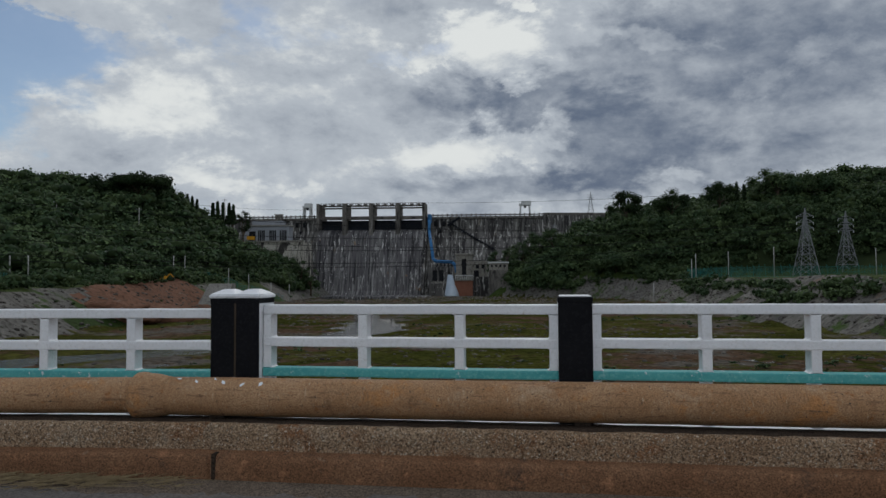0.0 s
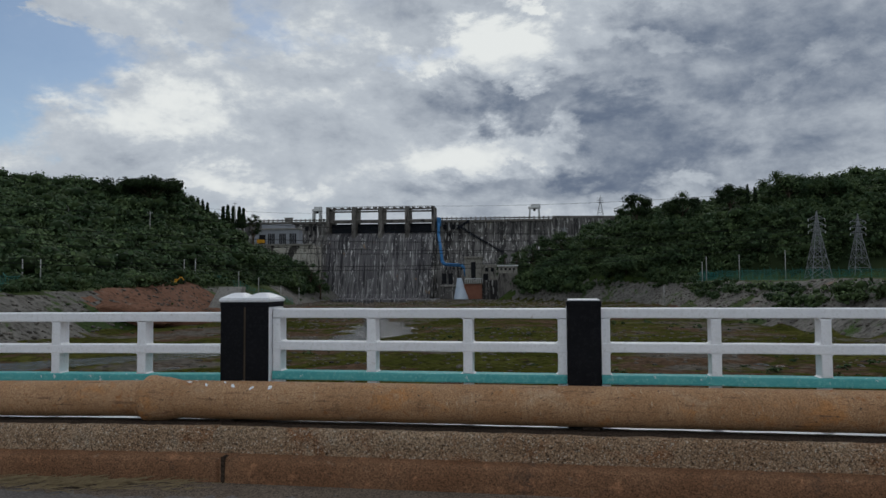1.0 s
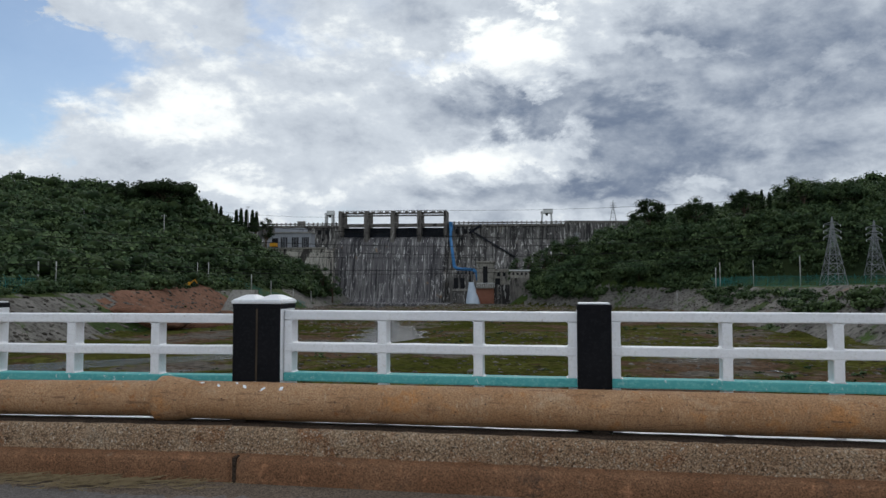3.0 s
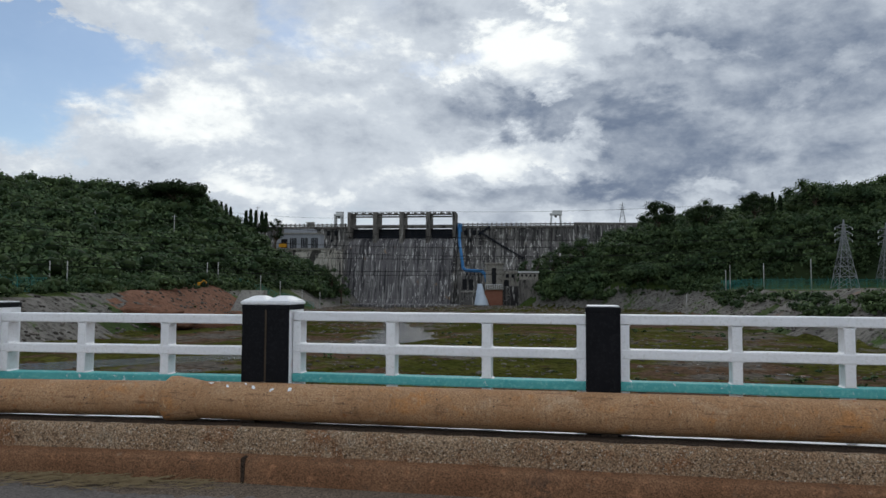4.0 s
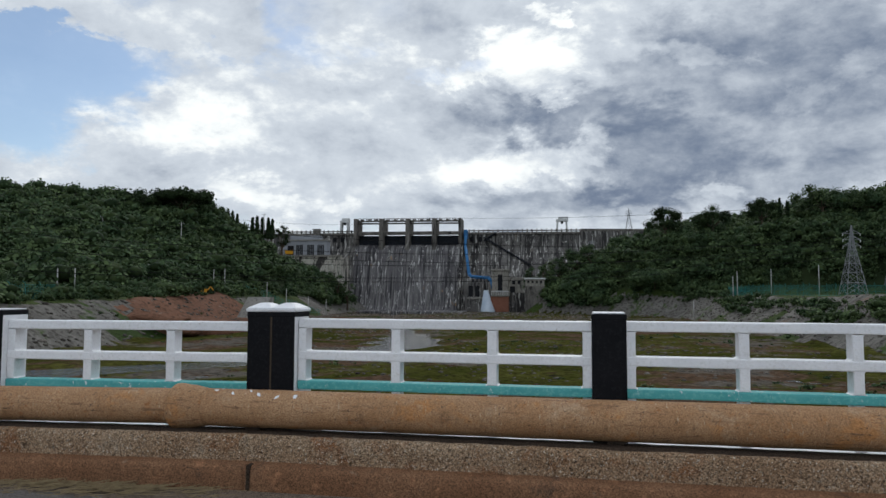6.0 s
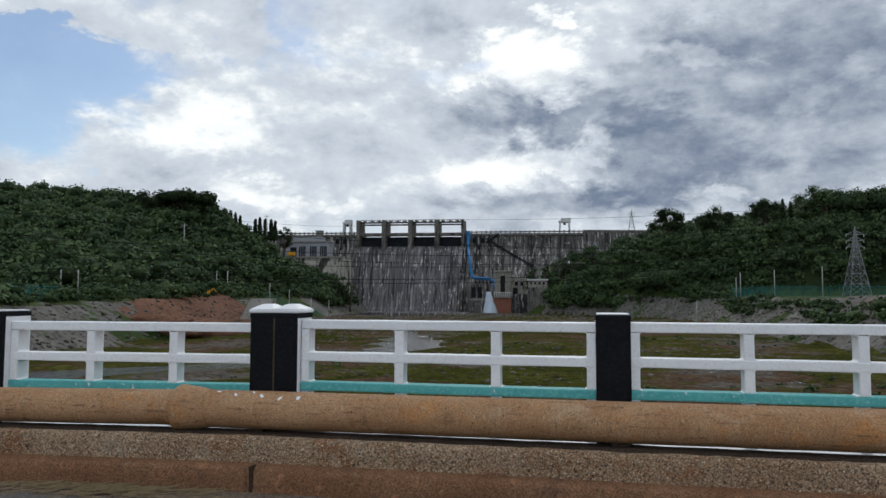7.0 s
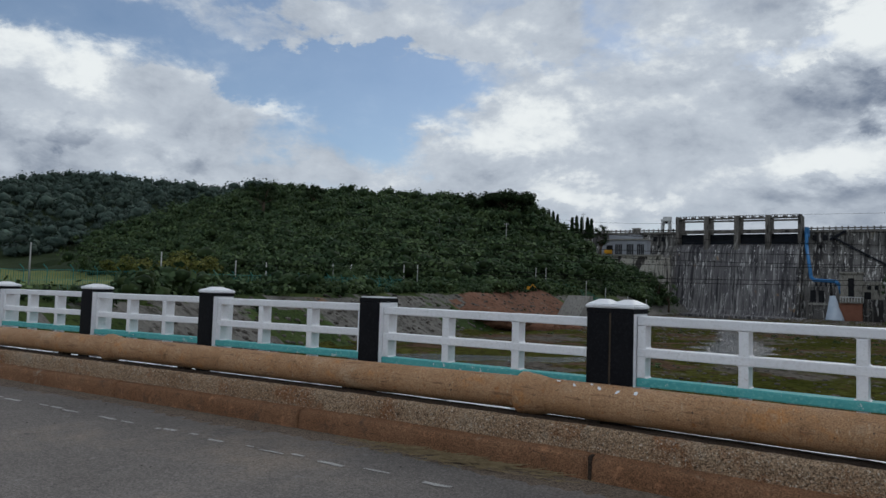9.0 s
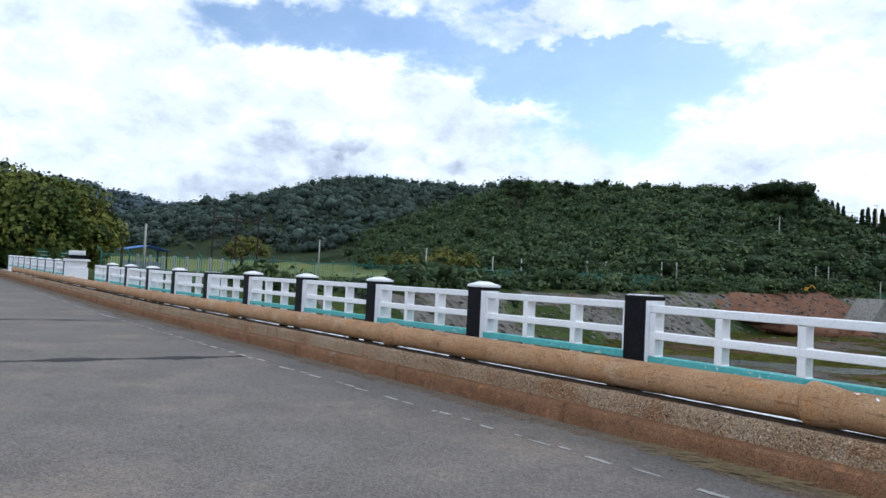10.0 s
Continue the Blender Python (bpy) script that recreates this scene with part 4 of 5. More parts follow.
for a, c in zip(bays, bays[1:]):
    gate = part("gate", box(a + 0.8, c - 0.8, 305.5, 306.2, 23.0, 27.3, 0.05), GATE_STAIR_DARK, dam, "dark steel spillway gate")
    for z in (24.2, 25.4, 26.5):
        part("gate_rib", box(a + 0.9, c - 0.9, 305.2, 305.5, z - 0.12, z + 0.12), GATE_STAIR_DARK, gate)
    part("gate_bridge", box(a + 0.6, c - 0.6, 302.5, 304.5, 27.5, 28.9, 0.08), STAINED, dam)
    part("hoist_beam", box(a + 0.6, c - 0.6, 303, 304.2, 32.2, 32.8, 0.05), STAINED, dam)
    part("hoist_deck", box(a + 0.6, c - 0.6, 302.4, 306, 33.4, 33.7, 0.04), STAINED, dam)
    part("hoist_rail", box(a + 0.6, c - 0.6, 302.4, 302.6, 34.45, 34.65), STAINED, dam)
    b = bmesh.new()
    n = 9
    for k in range(n):
        x = a + 1.0 + (c - a - 2.0) * k / (n - 1)
        box(x - 0.11, x + 0.11, 302.4, 302.6, 33.7, 34.5, bm=b)
    for k in range(3):
        x = a + 2.4 + k * 3.2
        box(x - 0.7, x + 0.7, 303.6, 304.6, 33.7, 34.4, bm=b)
    tagged(part("hoist_railing", b, STAINED, dam), kind="stuff")
b = bmesh.new()
for x0, x1, dz in ((-125, -77.5, 0), (-30.2, 20, 0)):
    x = x0
    while x < x1:
        box(x, x + 0.5, 309.0, 309.4, CREST, CREST + 1.25, bm=b)
        x += 2.1
    box(x0, x1, 309.05, 309.3, CREST + 0.35, CREST + 0.85, bm=b)
tagged(part("parapet", b, STAINED, dam), kind="stuff")
ob = part("parapet", box(0, 62, -0.1, 0.3, CREST + 0.1, CREST + 1.2, 0.03), STAINED, dam)
ob.matrix_basis = pose(20, 309, 0, 0, 0, 8)
part("string_course", box(-125, -77.7, 308.4, 309.1, 27.9, 28.7, 0.1), STAINED, dam)
part("string_course", box(-29.7, 20, 308.4, 309.1, 27.9, 28.7, 0.1), STAINED, dam)
for x in (-88.2, -84.8, -26.6, -23.0):
    part("gallery_window", box(x - 0.8, x + 0.8, 308.6, 309.2, 24.8, 27.0, 0.3), DARK, dam, "dark arched gallery opening")
for x in (-86.5, -24.5):
    part("gallery_window", box(x - 0.5, x + 0.5, 307.8, 309.2, 22.0, 23.0, 0.1), DARK, dam, "dark arched gallery opening")
# slanting stairway down the dam's face, coloured near black for its shadow
b = bmesh.new()
for k in range(24):
    t = k / 23
    x, z = -21.0 + 19.5 * t, 26.5 - 12.0 * t
    y = 309 - max(0, 22 - z) * 0.735 - 0.2
    box(x - 0.5, x + 0.5, y - 0.8, y + 0.6, z - 0.3, z + 0.25, bm=b)
part("stairway", b, GATE_STAIR_DARK, dam, "stairway slanting down the face, its shadow painted dark")
b = bmesh.new()
for k in range(10):
    t = k / 9
    x, z = -21.0 + 4.6 * t, 25.4 + 3.0 * t
    box(x - 0.4, x + 0.4, 308.2, 309.2, z - 0.6, z + 0.3, bm=b)
part("stairway", b, GATE_STAIR_DARK, dam)


def gantry(x, y, z, w, h):
    """A gate crane on the crest: two splayed legs a side and a machine house on top."""
    t = thing("gantry_crane", "pale steel gantry crane standing on the dam crest", "crane", (x, y, z), "crest cranes")
    for sx in (-1, 1):
        for sy in (-1, 1):
            part("leg", strut(bmesh.new(), (sx * w * 0.42, sy * 1.5, 0), (sx * w * 0.36, sy * 1.2, h * 0.72), 0.48, 4), WHITESTEEL, t)
        part("tie", box(sx * w * 0.4 - 0.2, sx * w * 0.4 + 0.2, -1.5, 1.5, h * 0.45, h * 0.52), WHITESTEEL, t)
    part("girder", box(-w / 2, w / 2, -1.7, 1.7, h * 0.70, h * 0.84, 0.1), WHITESTEEL, t)
    part("cabin", box(-w * 0.30, w * 0.5, -1.3, 1.3, h * 0.84, h, 0.1), WHITESTEEL, t, "pale machine cabin")
    part("hook_block", box(-0.5, 0.5, -0.5, 0.5, h * 0.56, h * 0.70, 0.1), GATE_STAIR_DARK, t)
    return t


gantry(-84.4, 312, CREST, 4.0, 6.8)
gantry(12.4, 312, CREST, 5.2, 6.6)
cab = thing("crest_cabin", "small grey hut on the dam crest", "hut", (-97.5, 312, CREST))
part("wall", box(-1.6, 1.6, -1, 1, 0, 1.9, 0.05), CONCRETE, cab)
part("roof", box(-1.9, 1.9, -1.3, 1.3, 1.9, 2.1, 0.03), CONCRETE, cab)

# powerhouse on its terrace, beside the spillway
ph = thing("powerhouse", "grey flat-roofed powerhouse with tall dark windows", "building", (-87.0, 276, 16.0))
part("wall", box(-13.5, 4.6, 0, 6, 0, 7.0, 0.1), GREYBLUE, ph)
part("roof", box(-13.9, 5.0, -0.4, 6.4, 7.0, 7.5, 0.05), CONCRETE, ph)
part("penthouse", box(-11.0, 1.0, 2.0, 8.0, 7.5, 9.3, 0.1), GREYBLUE, ph)
for x in (-6.4, -1.8, 2.4):
    w = part("window", box(x - 1.35, x + 1.35, -0.06, 0.1, 0.9, 5.4, 0.02), DARK, ph, "tall dark glazed window")
    for k in (-0.7, 0.0, 0.7):
        part("mullion", box(x + k - 0.08, x + k + 0.08, -0.12, -0.05, 0.9, 5.4), GREYBLUE, w)
    part("sill", box(x - 1.6, x + 1.6, -0.3, 0.0, 0.6, 0.9), CONCRETE, w)
part("window", box(-11.4, -8.8, -0.06, 0.1, 0.6, 5.0, 0.02), DARK, ph)
tank = part("orange_hoist", box(-11.6, -8.8, -2.2, -0.6, 1.6, 3.2, 0.1), YELLOW, ph, "orange hoist in front of the wall")
terr = thing("terrace_wall", "stained pale retaining wall below the powerhouse", "retaining wall", (-87, 268, 6), kind="structure")
part("wall", prism([(0, -4), (1.2, 10.2), (12, 10.2), (12, -4)], -16, 12.8), TERRACE, terr)
part("coping", box(-16, 12.9, 0.8, 2.2, 10.2, 10.9, 0.05), CREAM, terr, "pale cream coping course")
part("return_wall", box(11.6, 12.85, 0.5, 14, 0, 10, 0.1), TERRACE, terr)

# blue penstock, outlet and valve house
pen = thing("penstock", "bright blue steel pipe down the dam face", "pipe", (0, 0, 0))
b = bmesh.new()
pts = [(-29.0, 304, 28.2), (-28.6, 300, 22), (-26.0, 288, 10.0), (-24.8, 286, 8.9), (-17.8, 284, 8.4), (-16.6, 283, 7.0), (-16.2, 283, 4.6)]
for a, c in zip(pts, pts[1:]):
    strut(b, a, c, 0.65, 12)
    bmesh.ops.create_icosphere(b, subdivisions=2, radius=0.67, matrix=Matrix.Translation(c))
part("pipe_run", b, BLUE, pen, smooth=True)
for k in range(5):
    x = -24 + k * 1.5
    part("bracket", box(x - 0.2, x + 0.2, 283.6, 287, 6.6, 8.0), GATE_STAIR_DARK, pen)
part("headworks", box(-29.6, -28.2, 302.6, 308, 26.0, 29.6, 0.1), BLUE, pen)
chamber = thing("outlet_chamber", "dark concrete outlet chamber with square openings", "building", (-21.5, 281, -5))
part("wall", box(-4.5, 2.0, 0, 14, 0, 11.5, 0.1), DAM, chamber)
for x in (-3.2, -0.6):
    part("opening", box(x - 0.9, x + 0.9, -0.06, 0.2, 6.0, 10.2, 0.05), DARK, chamber, "dark square opening")
part("ledge", box(-4.8, 2.2, -0.6, 0.1, 5.0, 5.6, 0.05), CONCRETE, chamber)
b = bmesh.new()
n = 20
rings = []
for k in range(13):
    t = k / 12
    rr = 0.9 + 2.0 * t
    rings.append([b.verts.new((-18.6 + 0.9 * t + rr * math.cos(q * math.tau / n) * (1 + 0.08 * noise.noise(Vector((q, t * 3, 1)))), 279.5 - 2.4 * t + rr * 0.7 * math.sin(q * math.tau / n), 3.4 - 8.6 * t)) for q in range(n)])
for p, q in zip(rings, rings[1:]):
    for k in range(n):
        b.faces.new((p[k], p[(k + 1) % n], q[(k + 1) % n], q[k]))
b.faces.new(rings[0])
b.faces.new(rings[-1])
bmesh.ops.recalc_face_normals(b, faces=b.faces[:])
tagged(part("water_jet", b, FOAM, smooth=True), "white jet of water falling from the outlet", "water", kind="stuff")
vh = thing("valve_house", "stained cream valve house with a tall dark window", "building", (-13.0, 279, 1.0))
part("wall", box(-3.2, 3.2, 0, 9, 0, 10.0, 0.1), CREAM, vh)
part("roof", box(-3.7, 3.7, -0.5, 9.5, 10.0, 10.7, 0.1), CREAM, vh)
part("window", box(-0.9, 0.9, -0.06, 0.15, 1.6, 8.6, 0.05), DARK, vh, "tall dark window")
part("annex", box(3.2, 9.5, 2, 9, 0, 7.6, 0.1), CREAM, vh)
part("annex_window", box(4.6, 5.8, 1.94, 2.2, 4.8, 6.2), DARK, vh)
part("annex_window", box(6.8, 8.0, 1.94, 2.2, 4.8, 6.2), DARK, vh)
part("annex_door", box(3.8, 5.8, 1.9, 2.2, 0.2, 4.0), DARK, vh)
part("balcony", box(-3.4, 3.6, -1.6, 0.0, 0.0, 0.4, 0.05), CREAM, vh)
b = bmesh.new()
for k in range(9):
    x = -3.3 + k * 0.85
    box(x, x + 0.2, -1.6, -1.4, 0.4, 2.0, bm=b)
box(-3.4, 3.6, -1.6, -1.4, 1.9, 2.2, bm=b)
part("balustrade", b, WHITESTEEL, vh)
tw = thing("tailrace_wall", "red-stained retaining wall under the valve house", "retaining wall", (-13, 278, -5.5), kind="structure")
part("wall", box(-3.6, 3.4, 0, 10, 0, 6.5, 0.1), REDWALL, tw)
part("wall", box(3.4, 14.5, 1, 10, 0, 8.0, 0.1), DAM, tw)
# hut placed to fit the camera's view; its plinth is added down to the ground
hut = thing("white_hut", "low white hut with small dark windows", "hut", (0.4, 258, 5.4))
part("wall", box(-3.4, 3.4, 0, 4, -0.6, 1.9, 0.05), CREAM, hut)
part("plinth", box(-3.5, 3.5, -0.2, 4.2, -10, -0.6, 0.05), STAINED, hut, "dark plinth added to carry the hut")
part("roof", box(-3.8, 3.8, -0.4, 4.4, 1.9, 2.4, 0.05), WHITESTEEL, hut)
for k in range(4):
    part("window", box(-2.7 + k * 1.5, -1.9 + k * 1.5, -0.05, 0.1, 0.5, 1.3), DARK, hut)


# ---- woods ----
def scatter(n, x0, x1, y0, y1, seed, keep):
    g = np.random.default_rng(seed)
    x, y = g.uniform(x0, x1, n), g.uniform(y0, y1, n)
    z, k, h = height(x, y)
    m = keep(x, y, z, k, h)
    return np.stack([x[m], y[m], z[m]], 1)


def wood(name, label, pts, rad, per, size, mat, seed, lobes=3, tall=1.0):
    """Crowns of several lobes each, joined into one wood, with hearts; those of LEAF woods carry painted inner shade.
    """
    g = np.random.default_rng(seed)
    n = len(pts)
    r = rad * (0.48 + 1.30 * g.random(n) ** 3)
    base = np.repeat(pts, lobes, axis=0)
    rr = np.repeat(r, lobes)
    off = g.normal(size=(n * lobes, 3)) * 0.5
    off[:, 2] = 0.15 + g.random(n * lobes) * 0.75
    c = base + off * rr[:, None] * np.array([1, 1, 1.0 * tall])
    er = (rr * ((0.55 if lobes < 4 else 0.38) + 0.35 * g.random(n * lobes)))[:, None] * np.array([1, 1, 0.75 * tall])
    v1, f1 = leaf_cards(c, er, per, rr * size, seed + 1)
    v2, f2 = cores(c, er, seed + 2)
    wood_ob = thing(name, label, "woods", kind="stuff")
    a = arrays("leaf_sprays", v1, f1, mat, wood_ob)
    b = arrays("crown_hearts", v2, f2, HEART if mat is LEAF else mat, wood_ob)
    for o in (a, b):
        tagged(o, kind="stuff")
    return wood_ob


def sector(x, y):
    return np.degrees(np.arctan2(x, y))


def clear(x, y):
    """Free of the dam, its buildings and the terrace."""
    return ~((x > -104) & (x < 6) & (y > 262)) & ~((x > -125) & (x < 85) & (y > 284) & (y > 300 - 0.0 * x))


def in_view_of_dam(x, y, z, extra=4.5):
    """Kept low where the dam and its buildings show behind."""
    el = np.degrees(np.arctan2(z + extra - 1.45, np.hypot(x, y)))
    lim = np.interp(sector(x, y), [-26, -22.5, -21, -15.2, -14.3, -13, -1.2, -0.6, 4.2, 7.8, 9.5], [12, 6.0, 3.0, 1.5, -0.6, -2, -2, 2.3, 4.3, 5.3, 12])
    return el < lim


near_left = scatter(9500, -330, -78, 70, 262, 21, lambda x, y, z, k, h: (k == 2) & (h > 1.2) & (sector(x, y) > -59) & clear(x, y) & in_view_of_dam(x, y, z))
wood("hillside_wood", "dense dark green trees covering the left hill", near_left, 3.0, 40, 0.095, LEAF, 31, lobes=4)
top_left = scatter(1500, -340, -95, 215, 285, 22, lambda x, y, z, k, h: (h > 22) & clear(x, y) & in_view_of_dam(x, y, z))
wood("hillside_wood", "dense dark green trees along the hill crest", top_left, 3.0, 40, 0.095, LEAF, 32, lobes=4, tall=1.2)
right_pts = scatter(11000, 0, 330, 120, 345, 23, lambda x, y, z, k, h: (k == 2) & (h > 0.8) & (sector(x, y) < 48) & ~((x < 48) & (y > 302)) & ~((sector(x, y) > 13.5) & (np.hypot(x, y) < 236)) & in_view_of_dam(x, y, z))
wood("hillside_wood", "dense dark green trees covering the right hill", right_pts, 2.4, 40, 0.095, LEAF, 33, lobes=4, tall=1.1)
right_foot = scatter(5200, 45, 190, 150, 285, 43, lambda x, y, z, k, h: (k == 2) & (np.hypot(x, y) > 232) & (np.hypot(x, y) < 290) & (sector(x, y) > 11) & (sector(x, y) < 36))
wood("hillside_wood", "dense green trees at the foot of the right hill", right_foot, 2.6, 40, 0.095, LEAF, 45, lobes=4, tall=1.1)
# these farther woods carry painted haze in their leaf colour
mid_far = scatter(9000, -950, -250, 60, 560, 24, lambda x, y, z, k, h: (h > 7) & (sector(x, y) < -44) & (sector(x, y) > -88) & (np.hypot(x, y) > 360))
wood("farther_wood", "forest on the higher hill behind, distance haze in its colour", mid_far, 5.0, 28, 0.11, LEAF_FAR, 34, lobes=2)
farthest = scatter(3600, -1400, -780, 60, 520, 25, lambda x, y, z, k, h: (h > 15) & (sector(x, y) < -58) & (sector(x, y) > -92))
wood("distant_wood", "forest on the farthest ridge, greyed by painted distance haze", farthest, 8.0, 16, 0.15, LEAF_FARTHEST, 35)
crest = []
for (ax, ay, az), (bx, by, bz) in zip(RIDGES[1][0], RIDGES[1][0][1:]):
    t = np.random.default_rng(int(-ax)).random(70)
    crest.append(np.stack([ax + (bx - ax) * t, ay + (by - ay) * t], 1) + np.random.default_rng(int(-bx)).normal(scale=5, size=(70, 2)))
crest = np.concatenate(crest)
crest = np.column_stack([crest, height(crest[:, 0], crest[:, 1])[0]])
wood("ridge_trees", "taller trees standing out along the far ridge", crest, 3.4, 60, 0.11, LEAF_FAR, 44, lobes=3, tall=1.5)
# scrub along both bank tops and on the flat land
scrub_l = scatter(7500, -180, -40, 16, 260, 26, lambda x, y, z, k, h: (k == 2) & (h < 6) & (x < toe_left(y) - 8 + 2 * noise2(x, y, 0.2, 2.0)) & (x > toe_left(y) - np.where(sector(x, y) < -55, 17, 75)) & clear(x, y) & in_view_of_dam(x, y, z, 3))
wood("bank_scrub", "bushy green scrub along the bank top", scrub_l, 1.25, 28, 0.15, LEAF, 36)
scrub_r = scatter(9000, -6, 110, 60, 292, 27, lambda x, y, z, k, h: (k >= 1) & (z > -0.9 + 2.8 * noise2(x, y, 0.07, 1.0)) & (x < toe_right(y) + 40) & (np.degrees(np.arctan2(z - 0.35, np.hypot(x, y))) < np.where(sector(x, y) > 14.5, 0.05, 9)) & in_view_of_dam(x, y, z, 3))
wood("bank_scrub", "bushy green scrub along the bank top", scrub_r, 1.1, 34, 0.14, LEAF, 37)
dam_foot = scatter(2600, -8, 26, 236, 284, 47, lambda x, y, z, k, h: (k >= 1) & (z > -2.5) & ~((x < 5.5) & (x > -4.5) & (y < 264)) & in_view_of_dam(x, y, z, 3.5))
wood("bank_scrub", "leafy trees and scrub at the foot of the dam", dam_foot, 2.2, 48, 0.11, LEAF, 48, lobes=2)
terrace_foot = scatter(2600, -112, -62, 222, 267, 57, lambda x, y, z, k, h: (k >= 1) & (z > -2.0) & in_view_of_dam(x, y, z, 3.0))
wood("bank_scrub", "leafy trees and scrub below the terrace wall", terrace_foot, 2.2, 48, 0.11, LEAF, 58, lobes=2)
slope = scatter(2200, -80, 110, 40, 285, 28, lambda x, y, z, k, h: (k == 1) & (noise2(x, y, 0.16, 9.0) > 0.15))
wood("slope_weeds", "low weeds growing between the bank stones", slope, 0.6, 20, 0.16, LEAF, 38)
tuft = scatter(2600, -50, 90, 30, 200, 29, lambda x, y, z, k, h: (k == 0) & (z > -5.05) & (noise2(x, y, 0.13, 3.3) > 0.12))
wood("bed_tufts", "grassy tufts on the river bed", tuft, 0.32, 12, 0.22, LEAF, 39, lobes=2, tall=0.6)


def tree(name, label, x, y, z, h, spread_r, mat, seed, lobes=26, per=130, leaf=0.17, flat=1.0, group="", low=0.45):
    """A trunk with limbs and a crown of leaf sprays gathered in uneven lobes."""
    g = np.random.default_rng(seed)
    t = thing(name, label, "tree", (x, y, z), group)
    trunk_h = h * 0.42
    b = bmesh.new()
    strut(b, (0, 0, -0.4), (0.1, 0, trunk_h), h * 0.035, 9, h * 0.022)
    part("trunk", b, BARK, t, smooth=True)
    c = []
    b = bmesh.new()
    for i in range(lobes):
        a = g.uniform(0, math.tau)
        q = spread_r * math.sqrt(g.random())
        zz = h * low + (h * (0.95 - low)) * flat * g.random() * (1 - 0.45 * (q / spread_r) ** 2) + (1 - flat) * h * 0.4
        p = (q * math.cos(a), q * math.sin(a), zz)
        c.append(p)
        if i % 3 == 0:
            strut(b, (0.05, 0, trunk_h * (0.6 + 0.4 * g.random())), p, h * 0.012, 5, h * 0.004)
    tagged(part("branching", b, BARK, t, smooth=True), kind="stuff")
    c = np.array(c)
    er = spread_r * (0.26 + 0.18 * g.random((lobes, 1))) * np.array([[1, 1, 0.7 * (0.4 + 0.6 * flat)]])
    v, f = leaf_cards(c, er, per, spread_r * leaf * 0.4, seed)
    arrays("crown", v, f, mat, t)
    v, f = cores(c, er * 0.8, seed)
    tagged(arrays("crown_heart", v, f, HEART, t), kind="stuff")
    return t


def ground_z(x, y):
    return float(height(np.array([x]), np.array([y]))[0][0])


def at_bearing(az, d):
    return d * math.sin(radians(az)), d * math.cos(radians(az))


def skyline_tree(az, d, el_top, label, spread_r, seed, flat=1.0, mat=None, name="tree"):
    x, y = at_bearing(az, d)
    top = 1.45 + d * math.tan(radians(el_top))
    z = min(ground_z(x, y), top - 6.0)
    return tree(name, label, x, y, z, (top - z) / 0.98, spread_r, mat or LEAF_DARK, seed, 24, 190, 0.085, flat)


skyline_tree(-27.4, 236, 7.95, "broad flat-topped dark tree on the hill crest", 9.0, 51, 0.45)
skyline_tree(-30.3, 240, 7.75, "round-crowned tree on the hill crest", 5.5, 53)
skyline_tree(10.2, 268, 6.9, "round dark tree on the hill crest", 6.4, 54)
skyline_tree(13.6, 262, 6.7, "spreading tree on the hill crest", 5.6, 56)
skyline_tree(17.0, 258, 7.5, "tall square-crowned dark tree on the hill crest", 5.2, 57)
skyline_tree(21.0, 262, 7.9, "broad tree on the hill crest", 8.5, 58, mat=LEAF)
skyline_tree(24.0, 262, 7.6, "broad tree on the hill crest", 7.5, 59, mat=LEAF)
skyline_tree(-20.1, 272, 5.7, "small round tree beside the dam crest", 2.8, 60)
skyline_tree(-46.9, 300, 8.4, "round tree standing proud of the hill crest", 5.0, 61)
skyline_tree(-43.0, 295, 8.2, "round tree standing proud of the hill crest", 3.6, 62)
for az, d, el, r in ((-0.2, 272, 2.4, 3.2), (0.9, 271, 2.8, 3.5), (2.0, 268, 3.3, 4.0), (3.2, 266, 3.8, 4.5), (1.5, 264, 1.9, 3.0), (4.5, 264, 4.2, 4.0), (-15.7, 261, 1.8, 3.0), (-16.7, 258, 2.1, 3.5), (-17.9, 256, 2.4, 3.5), (-14.9, 261, 1.1, 2.4)):
    skyline_tree(az, d, el, "leafy green tree close below the dam", r, int(az * 10 + 400), mat=LEAF)
skyline_tree(9.3, 242, 2.0, "dark spreading tree above the bank", 7.5, 63, mat=LEAF)


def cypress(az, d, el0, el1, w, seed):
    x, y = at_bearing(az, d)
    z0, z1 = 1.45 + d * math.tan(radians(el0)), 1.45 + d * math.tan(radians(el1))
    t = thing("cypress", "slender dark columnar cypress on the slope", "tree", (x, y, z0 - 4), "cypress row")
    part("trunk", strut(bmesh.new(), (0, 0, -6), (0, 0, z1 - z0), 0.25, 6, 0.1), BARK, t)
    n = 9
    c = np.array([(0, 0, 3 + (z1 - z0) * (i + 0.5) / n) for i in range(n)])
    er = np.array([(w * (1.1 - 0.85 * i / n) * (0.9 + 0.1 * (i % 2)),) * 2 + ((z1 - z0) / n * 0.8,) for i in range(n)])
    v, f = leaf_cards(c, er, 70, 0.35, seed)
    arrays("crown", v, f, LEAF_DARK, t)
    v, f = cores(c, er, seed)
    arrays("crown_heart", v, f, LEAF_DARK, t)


for i, (az, top) in enumerate(((-24.55, 6.75), (-24.2, 6.7), (-23.85, 6.55), (-23.5, 6.35), (-22.35, 6.15), (-22.0, 6.25), (-21.6, 6.2), (-21.15, 6.15), (-20.85, 6.05))):
    cypress(az, 250, 4.6, top, 1.0, 70 + i)
for i, (az, top) in enumerate(((18.2, 7.3), (18.7, 7.1))):
    cypress(az, 260, 5.2, top, 0.9, 90 + i)

